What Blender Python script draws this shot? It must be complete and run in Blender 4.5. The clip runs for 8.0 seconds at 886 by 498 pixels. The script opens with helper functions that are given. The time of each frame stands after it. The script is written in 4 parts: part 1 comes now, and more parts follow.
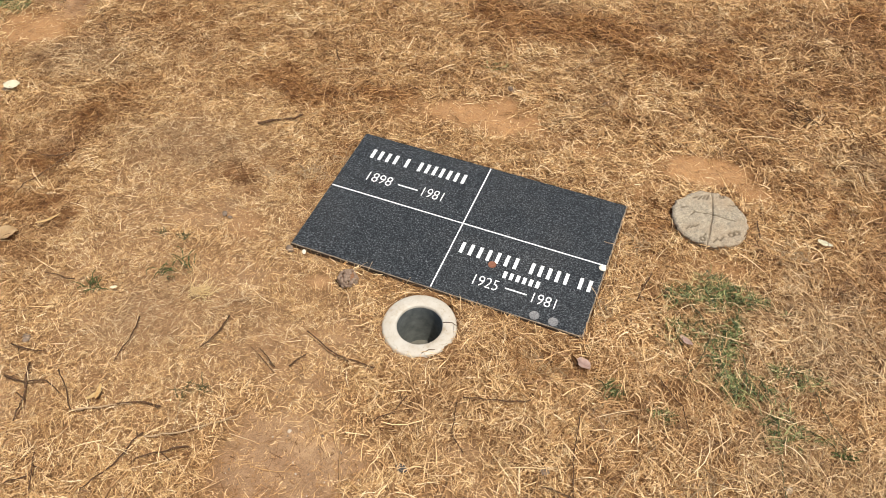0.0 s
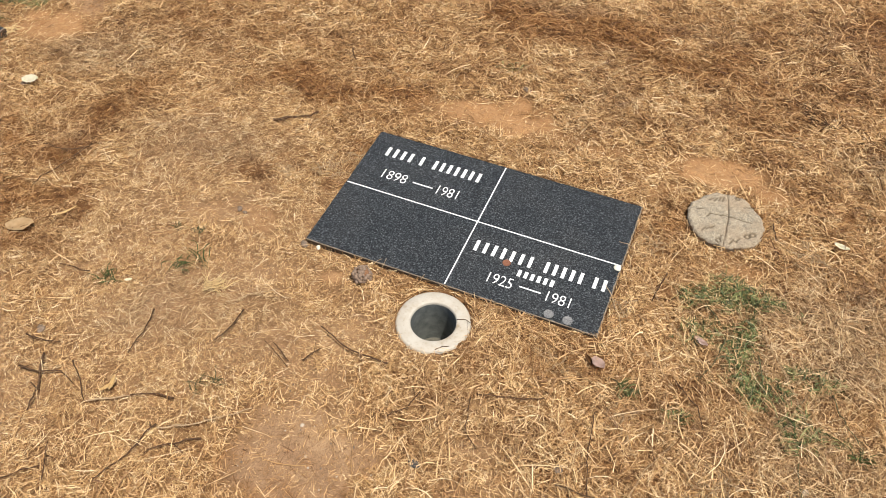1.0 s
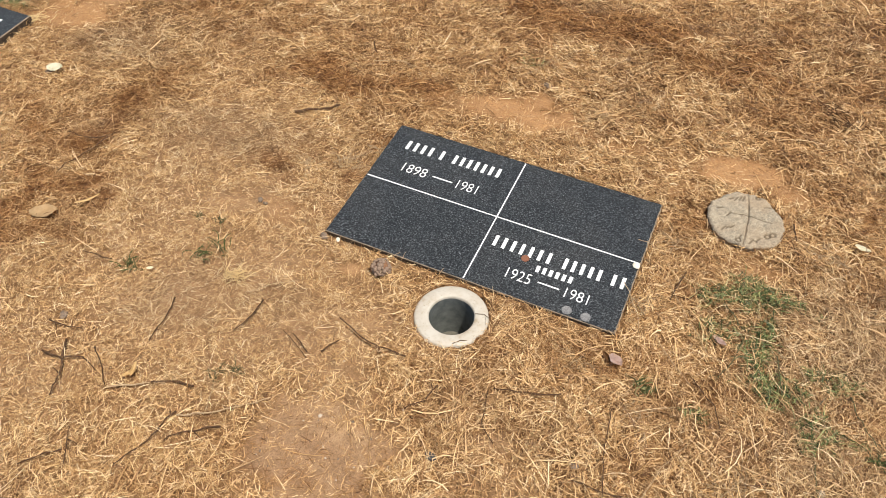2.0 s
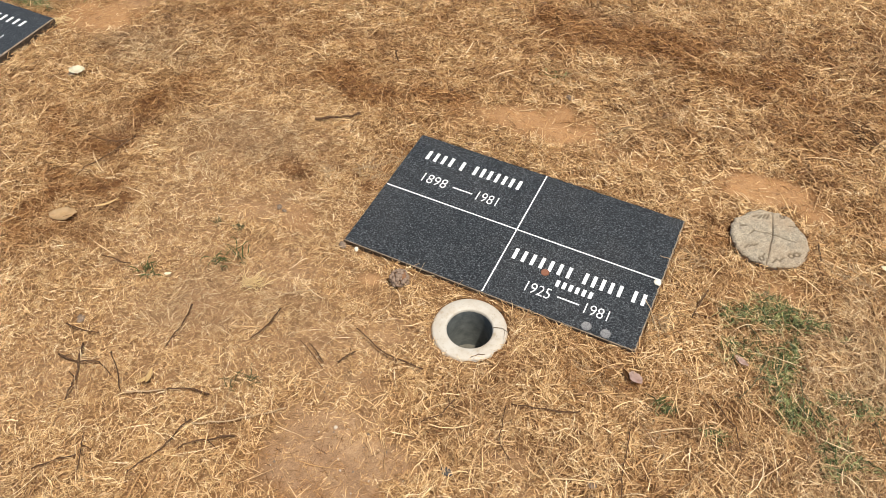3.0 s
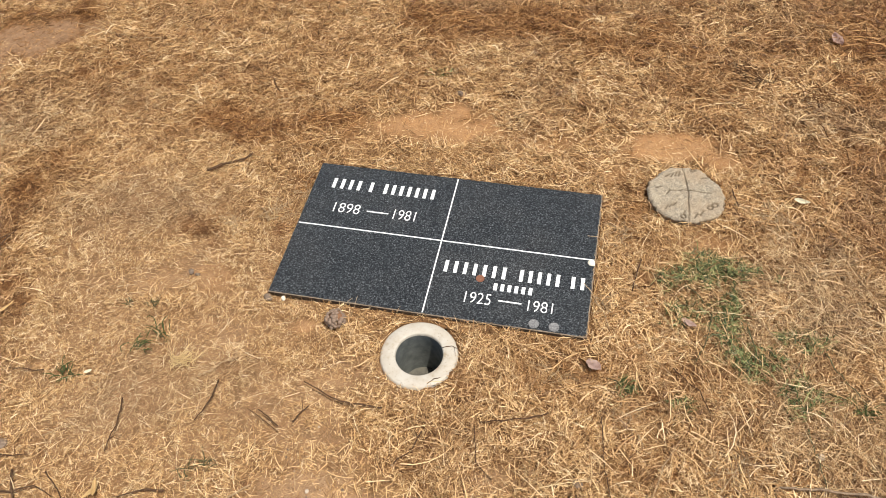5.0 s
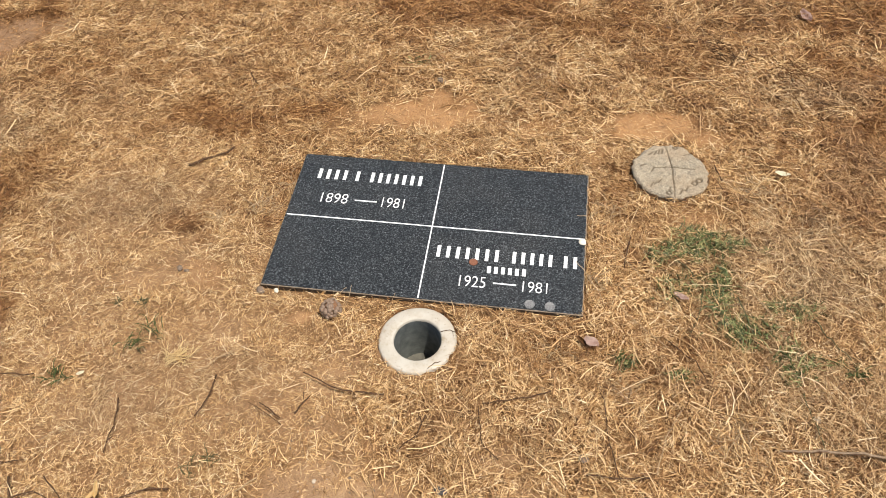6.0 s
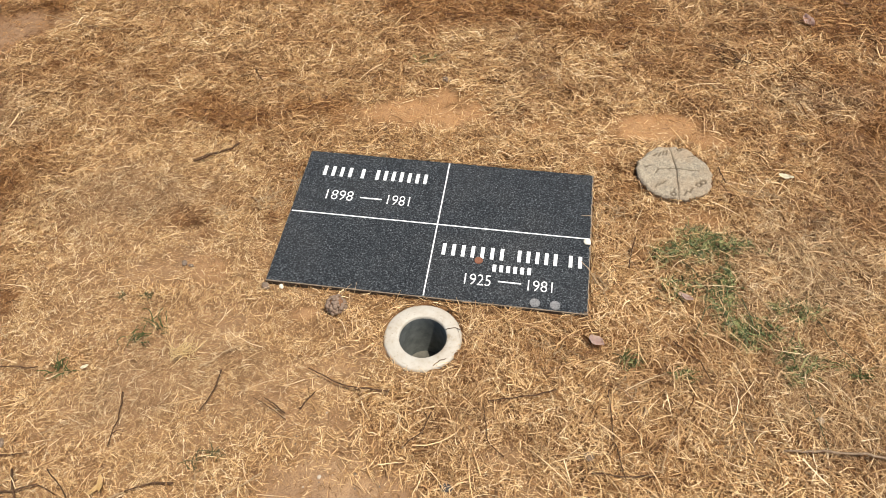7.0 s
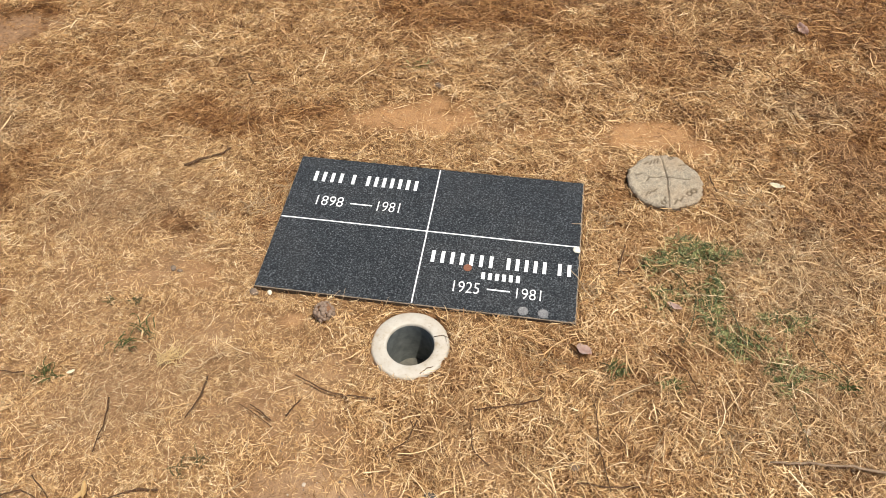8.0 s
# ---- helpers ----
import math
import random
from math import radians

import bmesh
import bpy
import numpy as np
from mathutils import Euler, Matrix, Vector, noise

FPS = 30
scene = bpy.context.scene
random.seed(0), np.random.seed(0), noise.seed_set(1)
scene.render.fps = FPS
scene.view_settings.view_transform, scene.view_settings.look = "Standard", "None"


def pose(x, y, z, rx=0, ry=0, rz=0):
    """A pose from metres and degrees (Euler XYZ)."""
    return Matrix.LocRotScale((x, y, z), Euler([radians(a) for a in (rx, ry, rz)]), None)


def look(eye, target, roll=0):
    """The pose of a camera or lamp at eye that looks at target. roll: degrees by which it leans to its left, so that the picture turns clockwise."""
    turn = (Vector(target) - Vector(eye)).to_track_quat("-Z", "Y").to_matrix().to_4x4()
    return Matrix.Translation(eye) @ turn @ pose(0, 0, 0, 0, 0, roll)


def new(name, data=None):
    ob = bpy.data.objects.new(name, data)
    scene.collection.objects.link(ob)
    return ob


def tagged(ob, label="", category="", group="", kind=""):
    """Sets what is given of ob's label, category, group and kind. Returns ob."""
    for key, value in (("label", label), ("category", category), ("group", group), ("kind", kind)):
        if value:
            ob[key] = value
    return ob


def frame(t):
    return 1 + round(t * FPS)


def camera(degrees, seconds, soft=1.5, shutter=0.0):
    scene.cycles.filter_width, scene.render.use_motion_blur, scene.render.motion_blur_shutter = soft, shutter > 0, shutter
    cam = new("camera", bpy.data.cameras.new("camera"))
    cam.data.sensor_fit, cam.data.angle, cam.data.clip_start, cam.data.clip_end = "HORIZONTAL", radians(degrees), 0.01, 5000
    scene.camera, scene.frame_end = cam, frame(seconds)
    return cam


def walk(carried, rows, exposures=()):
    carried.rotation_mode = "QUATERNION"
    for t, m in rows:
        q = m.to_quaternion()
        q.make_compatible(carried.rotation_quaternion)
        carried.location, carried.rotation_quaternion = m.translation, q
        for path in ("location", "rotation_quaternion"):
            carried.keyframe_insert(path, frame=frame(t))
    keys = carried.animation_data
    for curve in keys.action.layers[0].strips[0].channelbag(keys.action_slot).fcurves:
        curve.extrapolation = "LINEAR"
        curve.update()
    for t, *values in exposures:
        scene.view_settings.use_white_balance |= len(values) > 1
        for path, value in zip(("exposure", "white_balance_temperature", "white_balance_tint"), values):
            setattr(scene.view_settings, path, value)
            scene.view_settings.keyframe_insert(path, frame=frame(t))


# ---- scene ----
cam = camera(59.2, 8.0, soft=0.8)
PATH = [
    (0, (0.423, -1.169, 1.426), (-0.057, 0.011, -0.116), -0.2),
    (0.5, (0.405, -1.189, 1.415), (-0.151, -0.032, -0.119), -1.1),
    (1, (0.414, -1.191, 1.409), (-0.089, -0.004, -0.12), 0.0),
    (1.5, (0.409, -1.196, 1.416), (-0.091, -0.024, -0.126), -0.1),
    (2.8, (0.381, -1.203, 1.409), (-0.197, -0.05, -0.119), 0.2),
    (3, (0.376, -1.191, 1.41), (-0.182, -0.028, -0.118), 0.3),
    (3.5, (0.374, -1.156, 1.413), (-0.136, 0.03, -0.114), -2.5),
    (4, (0.363, -1.133, 1.401), (-0.085, 0.048, -0.149), -4.7),
    (4.5, (0.338, -1.117, 1.415), (-0.059, 0.073, -0.142), -5.3),
    (4.7, (0.327, -1.116, 1.417), (-0.044, 0.096, -0.131), -4.9),
    (5.8, (0.265, -1.137, 1.406), (0.0, 0.073, -0.165), -4.2),
    (6, (0.25, -1.147, 1.405), (0.007, 0.075, -0.159), -3.7),
    (6.5, (0.228, -1.162, 1.399), (0.006, 0.066, -0.165), -2.3),
    (7, (0.222, -1.161, 1.402), (-0.002, 0.069, -0.159), -2.3),
    (7.5, (0.229, -1.155, 1.402), (0.008, 0.077, -0.158), -1.9),
    (8, (0.246, -1.146, 1.407), (0.02, 0.087, -0.151), -1.9),
]
walk(cam, [(t, look(eye, target, roll)) for t, eye, target, roll in PATH])

scene.view_settings.exposure = 0.18

# ---- world and sun ----
SUN_AZ, SUN_EL = radians(-22), radians(70)
sun_dir = Vector((math.cos(SUN_EL) * math.cos(SUN_AZ), math.cos(SUN_EL) * math.sin(SUN_AZ), math.sin(SUN_EL)))
world = bpy.data.worlds.new("sky")
scene.world = world
world.use_nodes = True
wn = world.node_tree.nodes
sky = wn.new("ShaderNodeTexSky")
sky.sky_type = "NISHITA"
sky.sun_disc = False
sky.sun_elevation, sky.sun_rotation = SUN_EL, radians(90) - SUN_AZ
wn["Background"].inputs["Strength"].default_value = 0.08
world.node_tree.links.new(sky.outputs["Color"], wn["Background"].inputs["Color"])
sun = new("sun", bpy.data.lights.new("sun", "SUN"))
sun.data.energy, sun.data.angle, sun.data.color = 5.0, radians(0.53), (1.0, 0.94, 0.84)
sun.matrix_world = look(sun_dir * 20, (0, 0, 0))


# ---- materials ----
class Nodes:
    """A material's node tree, written in few words."""

    def __init__(self, name, rough=0.7, metal=0.0):
        self.mat = bpy.data.materials.new(name)
        self.mat.use_nodes = True
        self.tree = self.mat.node_tree
        self.bsdf = self.tree.nodes["Principled BSDF"]
        self.bsdf.inputs["Roughness"].default_value = rough
        self.bsdf.inputs["Metallic"].default_value = metal
        self.coord = self.tree.nodes.new("ShaderNodeTexCoord").outputs["Object"]

    def link(self, a, b):
        self.tree.links.new(a, b)

    def noise(self, scale, detail=4.0, rough=0.6):
        n = self.tree.nodes.new("ShaderNodeTexNoise")
        n.inputs["Scale"].default_value = scale
        n.inputs["Detail"].default_value = detail
        n.inputs["Roughness"].default_value = rough
        self.link(self.coord, n.inputs["Vector"])
        return n.outputs["Fac"]

    def cells(self, scale, feature="F1", output="Distance"):
        n = self.tree.nodes.new("ShaderNodeTexVoronoi")
        n.feature = feature
        n.inputs["Scale"].default_value = scale
        self.link(self.coord, n.inputs["Vector"])
        return n.outputs[output]

    def value(self, name):
        n = self.tree.nodes.new("ShaderNodeAttribute")
        n.attribute_name = name
        return n.outputs["Fac"]

    def island(self):
        return self.tree.nodes.new("ShaderNodeNewGeometry").outputs["Random Per Island"]

    def each(self):
        return self.tree.nodes.new("ShaderNodeObjectInfo").outputs["Random"]

    def ramp(self, fac, stops):
        n = self.tree.nodes.new("ShaderNodeValToRGB")
        e = n.color_ramp.elements
        while len(e) < len(stops):
            e.new(0.5)
        for el, (p, c) in zip(e, stops):
            el.position = p
            el.color = (*c, 1) if len(c) == 3 else c
        self.link(fac, n.inputs["Fac"])
        return n.outputs["Color"]

    def maths(self, op, a, b):
        n = self.tree.nodes.new("ShaderNodeMath")
        n.operation = op
        for i, v in enumerate((a, b)):
            if isinstance(v, (int, float)):
                n.inputs[i].default_value = v
            else:
                self.link(v, n.inputs[i])
        return n.outputs[0]

    def mix(self, fac, a, b, blend="MIX"):
        n = self.tree.nodes.new("ShaderNodeMix")
        n.data_type, n.blend_type = "RGBA", blend
        for key, v in (("Factor_Float", fac), ("A_Color", a), ("B_Color", b)):
            sock = [i for i in n.inputs if i.identifier == key][0]
            if isinstance(v, (int, float)):
                sock.default_value = v
            elif isinstance(v, tuple):
                sock.default_value = (*v, 1)
            else:
                self.link(v, sock)
        return [o for o in n.outputs if o.identifier == "Result_Color"][0]

    def color(self, c):
        if isinstance(c, tuple):
            self.bsdf.inputs["Base Color"].default_value = (*c, 1)
        else:
            self.link(c, self.bsdf.inputs["Base Color"])
        return self

    def bump(self, height, strength, distance):
        n = self.tree.nodes.new("ShaderNodeBump")
        n.inputs["Strength"].default_value = strength
        n.inputs["Distance"].default_value = distance
        self.link(height, n.inputs["Height"])
        self.link(n.outputs["Normal"], self.bsdf.inputs["Normal"])
        return self

    def thin(self, share):
        """Lets some of the light through, as dry leaves and blades do."""
        t = self.tree.nodes.new("ShaderNodeBsdfTranslucent")
        m = self.tree.nodes.new("ShaderNodeMixShader")
        m.inputs[0].default_value = share
        out = self.tree.nodes["Material Output"]
        src = self.bsdf.inputs["Base Color"]
        if src.is_linked:
            self.link(src.links[0].from_socket, t.inputs["Color"])
        else:
            t.inputs["Color"].default_value = src.default_value
        self.link(self.bsdf.outputs[0], m.inputs[1])
        self.link(t.outputs[0], m.inputs[2])
        self.link(m.outputs[0], out.inputs["Surface"])
        return self


def make_soil():
    m = Nodes("dry_soil", 0.95)
    m.bsdf.inputs["Specular IOR Level"].default_value = 0.15
    fine = m.noise(420, 3, 0.7)
    mid = m.noise(38, 5, 0.65)
    big = m.noise(5, 4, 0.55)
    under = m.ramp(mid, [(0.25, (0.095, 0.044, 0.017)), (0.5, (0.22, 0.115, 0.052)), (0.75, (0.40, 0.24, 0.120))])
    clay = m.ramp(m.maths("ADD", m.maths("MULTIPLY", big, 0.5), m.maths("MULTIPLY", m.noise(90, 5, 0.7), 0.5)), [(0.35, (0.37, 0.19, 0.080)), (0.65, (0.55, 0.31, 0.14))])
    clay = m.mix(m.ramp(mid, [(0.35, (0, 0, 0)), (0.7, (0.55, 0.55, 0.55))]), clay, (0.42, 0.25, 0.13))
    dust = m.ramp(m.noise(75, 6, 0.75), [(0.32, (0.34, 0.205, 0.110)), (0.68, (0.56, 0.365, 0.205))])
    bare = m.mix(m.value("dust"), clay, dust)
    bare = m.mix(m.maths("MULTIPLY", m.maths("MULTIPLY", m.value("rust"), m.value("dust")), 0.75), bare, m.ramp(mid, [(0.3, (0.19, 0.103, 0.055)), (0.7, (0.34, 0.205, 0.118))]))
    under = m.mix(m.maths("MULTIPLY", m.value("rust"), 0.8), under, m.ramp(mid, [(0.3, (0.10, 0.042, 0.015)), (0.7, (0.28, 0.13, 0.046))]))
    c = m.mix(m.value("bare"), under, bare)
    c = m.mix(0.75, c, m.ramp(fine, [(0.30, (0.42, 0.39, 0.36)), (0.5, (1, 1, 1)), (0.72, (1.4, 1.36, 1.28))]), "MULTIPLY")
    grit = m.ramp(m.cells(150), [(0.10, (1, 1, 1)), (0.17, (0, 0, 0))])
    c = m.mix(m.maths("MULTIPLY", grit, 0.35), c, (0.55, 0.42, 0.30))
    m.color(c)
    h = m.maths("ADD", m.maths("MULTIPLY", fine, 0.5), mid)
    return m.bump(h, 0.8, 0.010).mat


def make_straw():
    m = Nodes("dry_straw", 0.55)
    m.bsdf.inputs["Specular IOR Level"].default_value = 0.35
    r = m.maths("ADD", m.maths("MULTIPLY", m.island(), 0.80), m.maths("MULTIPLY", m.value("clump"), 0.24))
    gold = m.ramp(r, [(0.05, (0.125, 0.058, 0.021)), (0.33, (0.37, 0.200, 0.078)), (0.58, (0.64, 0.393, 0.172)), (0.78, (0.90, 0.638, 0.33)), (1.0, (0.97, 0.78, 0.50))])
    rust = m.ramp(r, [(0.05, (0.070, 0.027, 0.008)), (0.43, (0.25, 0.108, 0.033)), (0.7, (0.44, 0.225, 0.080)), (1.0, (0.68, 0.41, 0.18))])
    grey = m.ramp(r, [(0.05, (0.15, 0.092, 0.050)), (0.5, (0.37, 0.255, 0.145)), (1.0, (0.68, 0.52, 0.33))])
    c = m.mix(m.value("rust"), gold, rust)
    c = m.mix(m.value("grey"), c, grey)
    c = m.mix(0.5, c, m.ramp(m.noise(160, 2), [(0.3, (0.7, 0.66, 0.6)), (0.6, (1.05, 1.05, 1.05))]), "MULTIPLY")
    return m.color(c).thin(0.10).mat


def make_green():
    m = Nodes("green_blades", 0.5)
    c = m.ramp(m.island(), [(0.0, (0.028, 0.038, 0.012)), (0.45, (0.105, 0.137, 0.042)), (0.8, (0.26, 0.31, 0.115)), (1.0, (0.54, 0.50, 0.22))])
    return m.color(c).thin(0.25).mat


def make_granite():
    m = Nodes("polished_dark_granite", 0.34)
    m.bsdf.inputs["Specular IOR Level"].default_value = 0.36
    grain = m.noise(262, 3, 0.8)
    cell = m.cells(235, "F1", "Distance")
    base = m.ramp(grain, [(0.36, (0.003, 0.004, 0.005)), (0.48, (0.017, 0.020, 0.022)), (0.58, (0.085, 0.090, 0.094)), (0.70, (0.25, 0.26, 0.26))])
    c = m.mix(0.5, base, m.mix(1.0, base, m.ramp(cell, [(0.2, (1.6, 1.6, 1.6)), (0.7, (0.25, 0.25, 0.25))]), "MULTIPLY"))
    film = m.ramp(m.noise(7, 5, 0.6), [(0.45, (0, 0, 0)), (0.75, (0.07, 0.07, 0.07))])
    c = m.mix(film, c, (0.16, 0.135, 0.11))
    m.link(m.ramp(m.noise(16, 4), [(0.3, (0.28, 0.28, 0.28)), (0.7, (0.44, 0.44, 0.44))]), m.bsdf.inputs["Roughness"])
    return m.color(c).bump(grain, 0.05, 0.0006).mat


def make_plain(name, dark, light, rough=0.7, scale=60, bump=0.3, depth=0.001, metal=0.0, clear=0.0):
    m = Nodes(name, rough, metal)
    m.bsdf.inputs["Specular IOR Level"].default_value = 0.15 if rough > 0.8 else 0.4
    n = m.noise(scale, 5, 0.65)
    m.color(m.ramp(n, [(0.28, dark), (0.72, light)])).bump(n, bump, depth)
    return m.thin(clear).mat if clear else m.mat


def make_vase_plastic():
    m = Nodes("weathered_cream_plastic", 0.55)
    stain = m.ramp(m.noise(32, 6, 0.7), [(0.40, (0.51, 0.468, 0.395)), (0.58, (0.46, 0.405, 0.325)), (0.70, (0.35, 0.28, 0.195))])
    speck = m.ramp(m.noise(240, 3, 0.7), [(0.25, (0.60, 0.54, 0.46)), (0.4, (1, 1, 1))])
    return m.color(m.mix(1.0, stain, speck, "MULTIPLY")).bump(m.noise(130, 4), 0.25, 0.0008).mat


def make_concrete():
    m = Nodes("coarse_concrete", 0.92)
    g = m.noise(300, 5, 0.75)
    c = m.ramp(g, [(0.28, (0.15, 0.12, 0.085)), (0.5, (0.35, 0.295, 0.215)), (0.70, (0.53, 0.465, 0.36))])
    peb = m.ramp(m.cells(140, "F1", "Color"), [(0.1, (0.72, 0.70, 0.68)), (0.9, (1.18, 1.14, 1.08))])
    c = m.mix(0.7, c, peb, "MULTIPLY")
    c = m.mix(m.ramp(m.noise(14, 4), [(0.45, (0, 0, 0)), (0.7, (0.4, 0.4, 0.4))]), c, (0.38, 0.25, 0.14))
    c = m.mix(m.maths("MULTIPLY", m.value("dirt"), 0.9), c, (0.10, 0.070, 0.042))
    return m.color(c).bump(g, 0.7, 0.004).mat


SOIL, STRAW, GREEN, GRANITE, CREAM, CONCRETE = make_soil(), make_straw(), make_green(), make_granite(), make_vase_plastic(), make_concrete()
SIDE = make_plain("soil_stained_granite_side", (0.022, 0.019, 0.017), (0.12, 0.085, 0.055), 0.85, 90, 0.5)
CHAMFER = make_plain("worn_dusty_edge", (0.12, 0.09, 0.06), (0.36, 0.28, 0.20), 0.85, 120, 0.4)
WHITE = make_plain("white_inlay_paint", (0.72, 0.71, 0.69), (0.86, 0.85, 0.83), 0.6, 300, 0.15, 0.0003)
LINER = make_plain("grey_vase_wall", (0.085, 0.095, 0.09), (0.20, 0.21, 0.195), 0.5, 55, 0.3)
MUD = make_plain("damp_brown_mud", (0.05, 0.047, 0.038), (0.13, 0.118, 0.09), 0.6, 70, 0.6, 0.004)
TWIG = make_plain("dark_twig_bark", (0.030, 0.016, 0.009), (0.17, 0.098, 0.054), 0.9, 220, 0.6)
PALE_TWIG = make_plain("sun_bleached_stem", (0.30, 0.20, 0.11), (0.56, 0.41, 0.24), 0.75, 220, 0.5)
STICK = make_plain("greyed_stick_bark", (0.13, 0.085, 0.055), (0.36, 0.26, 0.17), 0.85, 160, 0.6)
CONE = make_plain("weathered_cone_scale", (0.12, 0.078, 0.055), (0.36, 0.255, 0.18), 0.8, 200, 0.5)
CONE_HEART = make_plain("brown_cone_heart", (0.12, 0.060, 0.035), (0.32, 0.17, 0.09), 0.85, 240, 0.6)
COPPER = make_plain("dull_copper", (0.16, 0.065, 0.036), (0.32, 0.135, 0.075), 0.7, 700, 0.5, 0.0005, 0.2)
NICKEL = make_plain("worn_nickel", (0.10, 0.10, 0.10), (0.34, 0.33, 0.32), 0.6, 420, 0.8, 0.0008, 0.35)
CHALK = make_plain("pale_cream_stone", (0.66, 0.60, 0.46), (0.84, 0.79, 0.66), 0.7, 140, 0.4)
PALE_GRIT = make_plain("pale_grit", (0.42, 0.33, 0.24), (0.60, 0.50, 0.39), 0.85, 140, 0.4)
GREY_STONE = make_plain("grey_stone", (0.12, 0.085, 0.062), (0.30, 0.225, 0.165), 0.9, 120, 0.5)
SLATE = make_plain("dark_slate_chip", (0.050, 0.046, 0.044), (0.115, 0.104, 0.098), 0.85, 160, 0.4)
CREAM_LEAF = make_plain("bleached_leaf", (0.84, 0.80, 0.60), (0.92, 0.90, 0.76), 0.6, 90, 0.4, clear=0.25)
TAN_LEAF = make_plain("tan_leaf", (0.58, 0.40, 0.21), (0.74, 0.55, 0.32), 0.65, 70, 0.4, clear=0.2)
PINK_LEAF = make_plain("pinkish_brown_leaf", (0.50, 0.34, 0.28), (0.74, 0.57, 0.49), 0.6, 80, 0.4, clear=0.15)
RUSTY = make_plain("rusty_dead_stem", (0.075, 0.035, 0.015), (0.26, 0.13, 0.055), 0.85, 200, 0.5)
VINE = make_plain("olive_stem", (0.06, 0.055, 0.022), (0.16, 0.14, 0.06), 0.7, 160, 0.4)
GOLD_LEAF = make_plain("yellow_chaff", (0.72, 0.53, 0.25), (0.88, 0.70, 0.40), 0.6, 90, 0.4, clear=0.25)


# ---- helpers for meshes ----
def part(name, bm, material, parent=None, label="", smooth=False):
    """Links a bmesh as one mesh object, under a thing or a part."""
    me = bpy.data.meshes.new(name)
    bm.to_mesh(me)
    bm.free()
    for mat in material if isinstance(material, (list, tuple)) else (material,):
        me.materials.append(mat)
    if smooth:
        me.polygons.foreach_set("use_smooth", [True] * len(me.polygons))
    ob = new(name, me)
    ob.parent = parent
    return tagged(ob, label) if label else ob


def thing(name, at, label, category, group="", turn=0.0):
    ob = new(name)
    ob.empty_display_size = 0.02
    ob.matrix_basis = pose(*at, 0, 0, turn)
    return tagged(ob, label, category, group)


RNG = np.random.default_rng(7)
LATTICE = RNG.random((256, 256))


def vnoise(x, y, scale, shift=0):
    """Smooth value noise in 0 to 1; scale is the size of its cells in metres."""
    u, v = np.asarray(x, float) / scale + 17.3 + shift, np.asarray(y, float) / scale + 41.7 + 2.3 * shift
    i, j = np.floor(u).astype(int), np.floor(v).astype(int)
    a, b = u - i, v - j
    a, b = a * a * (3 - 2 * a), b * b * (3 - 2 * b)
    g = lambda p, q: LATTICE[p % 256, q % 256]
    return (g(i, j) * (1 - a) + g(i + 1, j) * a) * (1 - b) + (g(i, j + 1) * (1 - a) + g(i + 1, j + 1) * a) * b


def blobs(x, y, spots, warp=0.35):
    """How far the places lie in any of the spots (x, y, half length, half width, turn, strength), 0 to 1."""
    x, y = np.asarray(x, float), np.asarray(y, float)
    out = np.zeros(np.broadcast(x, y).shape)
    wob = (vnoise(x, y, 0.06, 3) - 0.5) * 2 * warp + (vnoise(x, y, 0.02, 9) - 0.5) * warp
    for cx, cy, a, b, turn, k in spots:
        c, s = math.cos(radians(turn)), math.sin(radians(turn))
        dx, dy = x - cx, y - cy
        r = np.hypot((dx * c + dy * s) / a, (-dx * s + dy * c) / b) + wob
        out = np.maximum(out, k * np.clip((1.35 - r) / 0.75, 0, 1))
    return out


# ---- the plan of the ground ----
SLAB = (-0.355, 0.355, -0.209, 0.203)
SLAB_TOP = 0.020
SLAB2 = (-2.32, -1.61, -0.253, 0.171)
VASE, VASE_R, BORE_R = (0.0155, -0.3045), 0.0825, 0.0487
DISC, DISC_R = (0.548, 0.236), 0.0895

CLAY_SPOTS = [
    (-0.098, 0.404, 0.16, 0.062, 6, 1.0), (0.022, 0.405, 0.06, 0.04, -20, 0.8), (-0.058, 0.450, 0.07, 0.045, 0, 0.9), (0.490, 0.405, 0.15, 0.058, 5, 1.0), (0.624, 0.386, 0.07, 0.04, -20, 0.8),
    (0.212, 0.375, 0.11, 0.035, 8, 0.55), (-1.534, 0.281, 0.14, 0.10, 40, 0.9), (-0.244, -0.277, 0.035, 0.022, 20, 0.9), (-0.268, 0.353, 0.10, 0.05, 10, 0.45),
    (0.402, 0.304, 0.05, 0.03, 30, 0.5), (-0.497, -0.190, 0.05, 0.035, 10, 0.6), (0.470, -0.019, 0.02, 0.02, 0, 0.8), (0.601, 0.102, 0.10, 0.03, 10, 0.5),
]
DUST_SPOTS = [
    (-0.095, -0.690, 0.135, 0.105, 15, 0.9), (-0.161, -0.534, 0.10, 0.07, 30, 0.45), (-0.250, -0.479, 0.09, 0.08, 20, 0.35), (-0.635, -0.215, 0.16, 0.05, 15, 0.55),
    (-1.50, 0.45, 0.10, 0.10, 50, 0.9), (-1.45, 0.60, 0.17, 0.09, 15, 1.0), (-1.30, 0.66, 0.13, 0.06, 20, 0.7), (-0.398, -0.330, 0.08, 0.06, 10, 0.55), (-0.054, -0.798, 0.12, 0.08, 0, 0.7),
    (0.196, -0.550, 0.06, 0.03, 20, 0.5), (0.246, -0.630, 0.08, 0.05, 10, 0.45), (-0.160, -0.400, 0.08, 0.05, 20, 0.5),
]
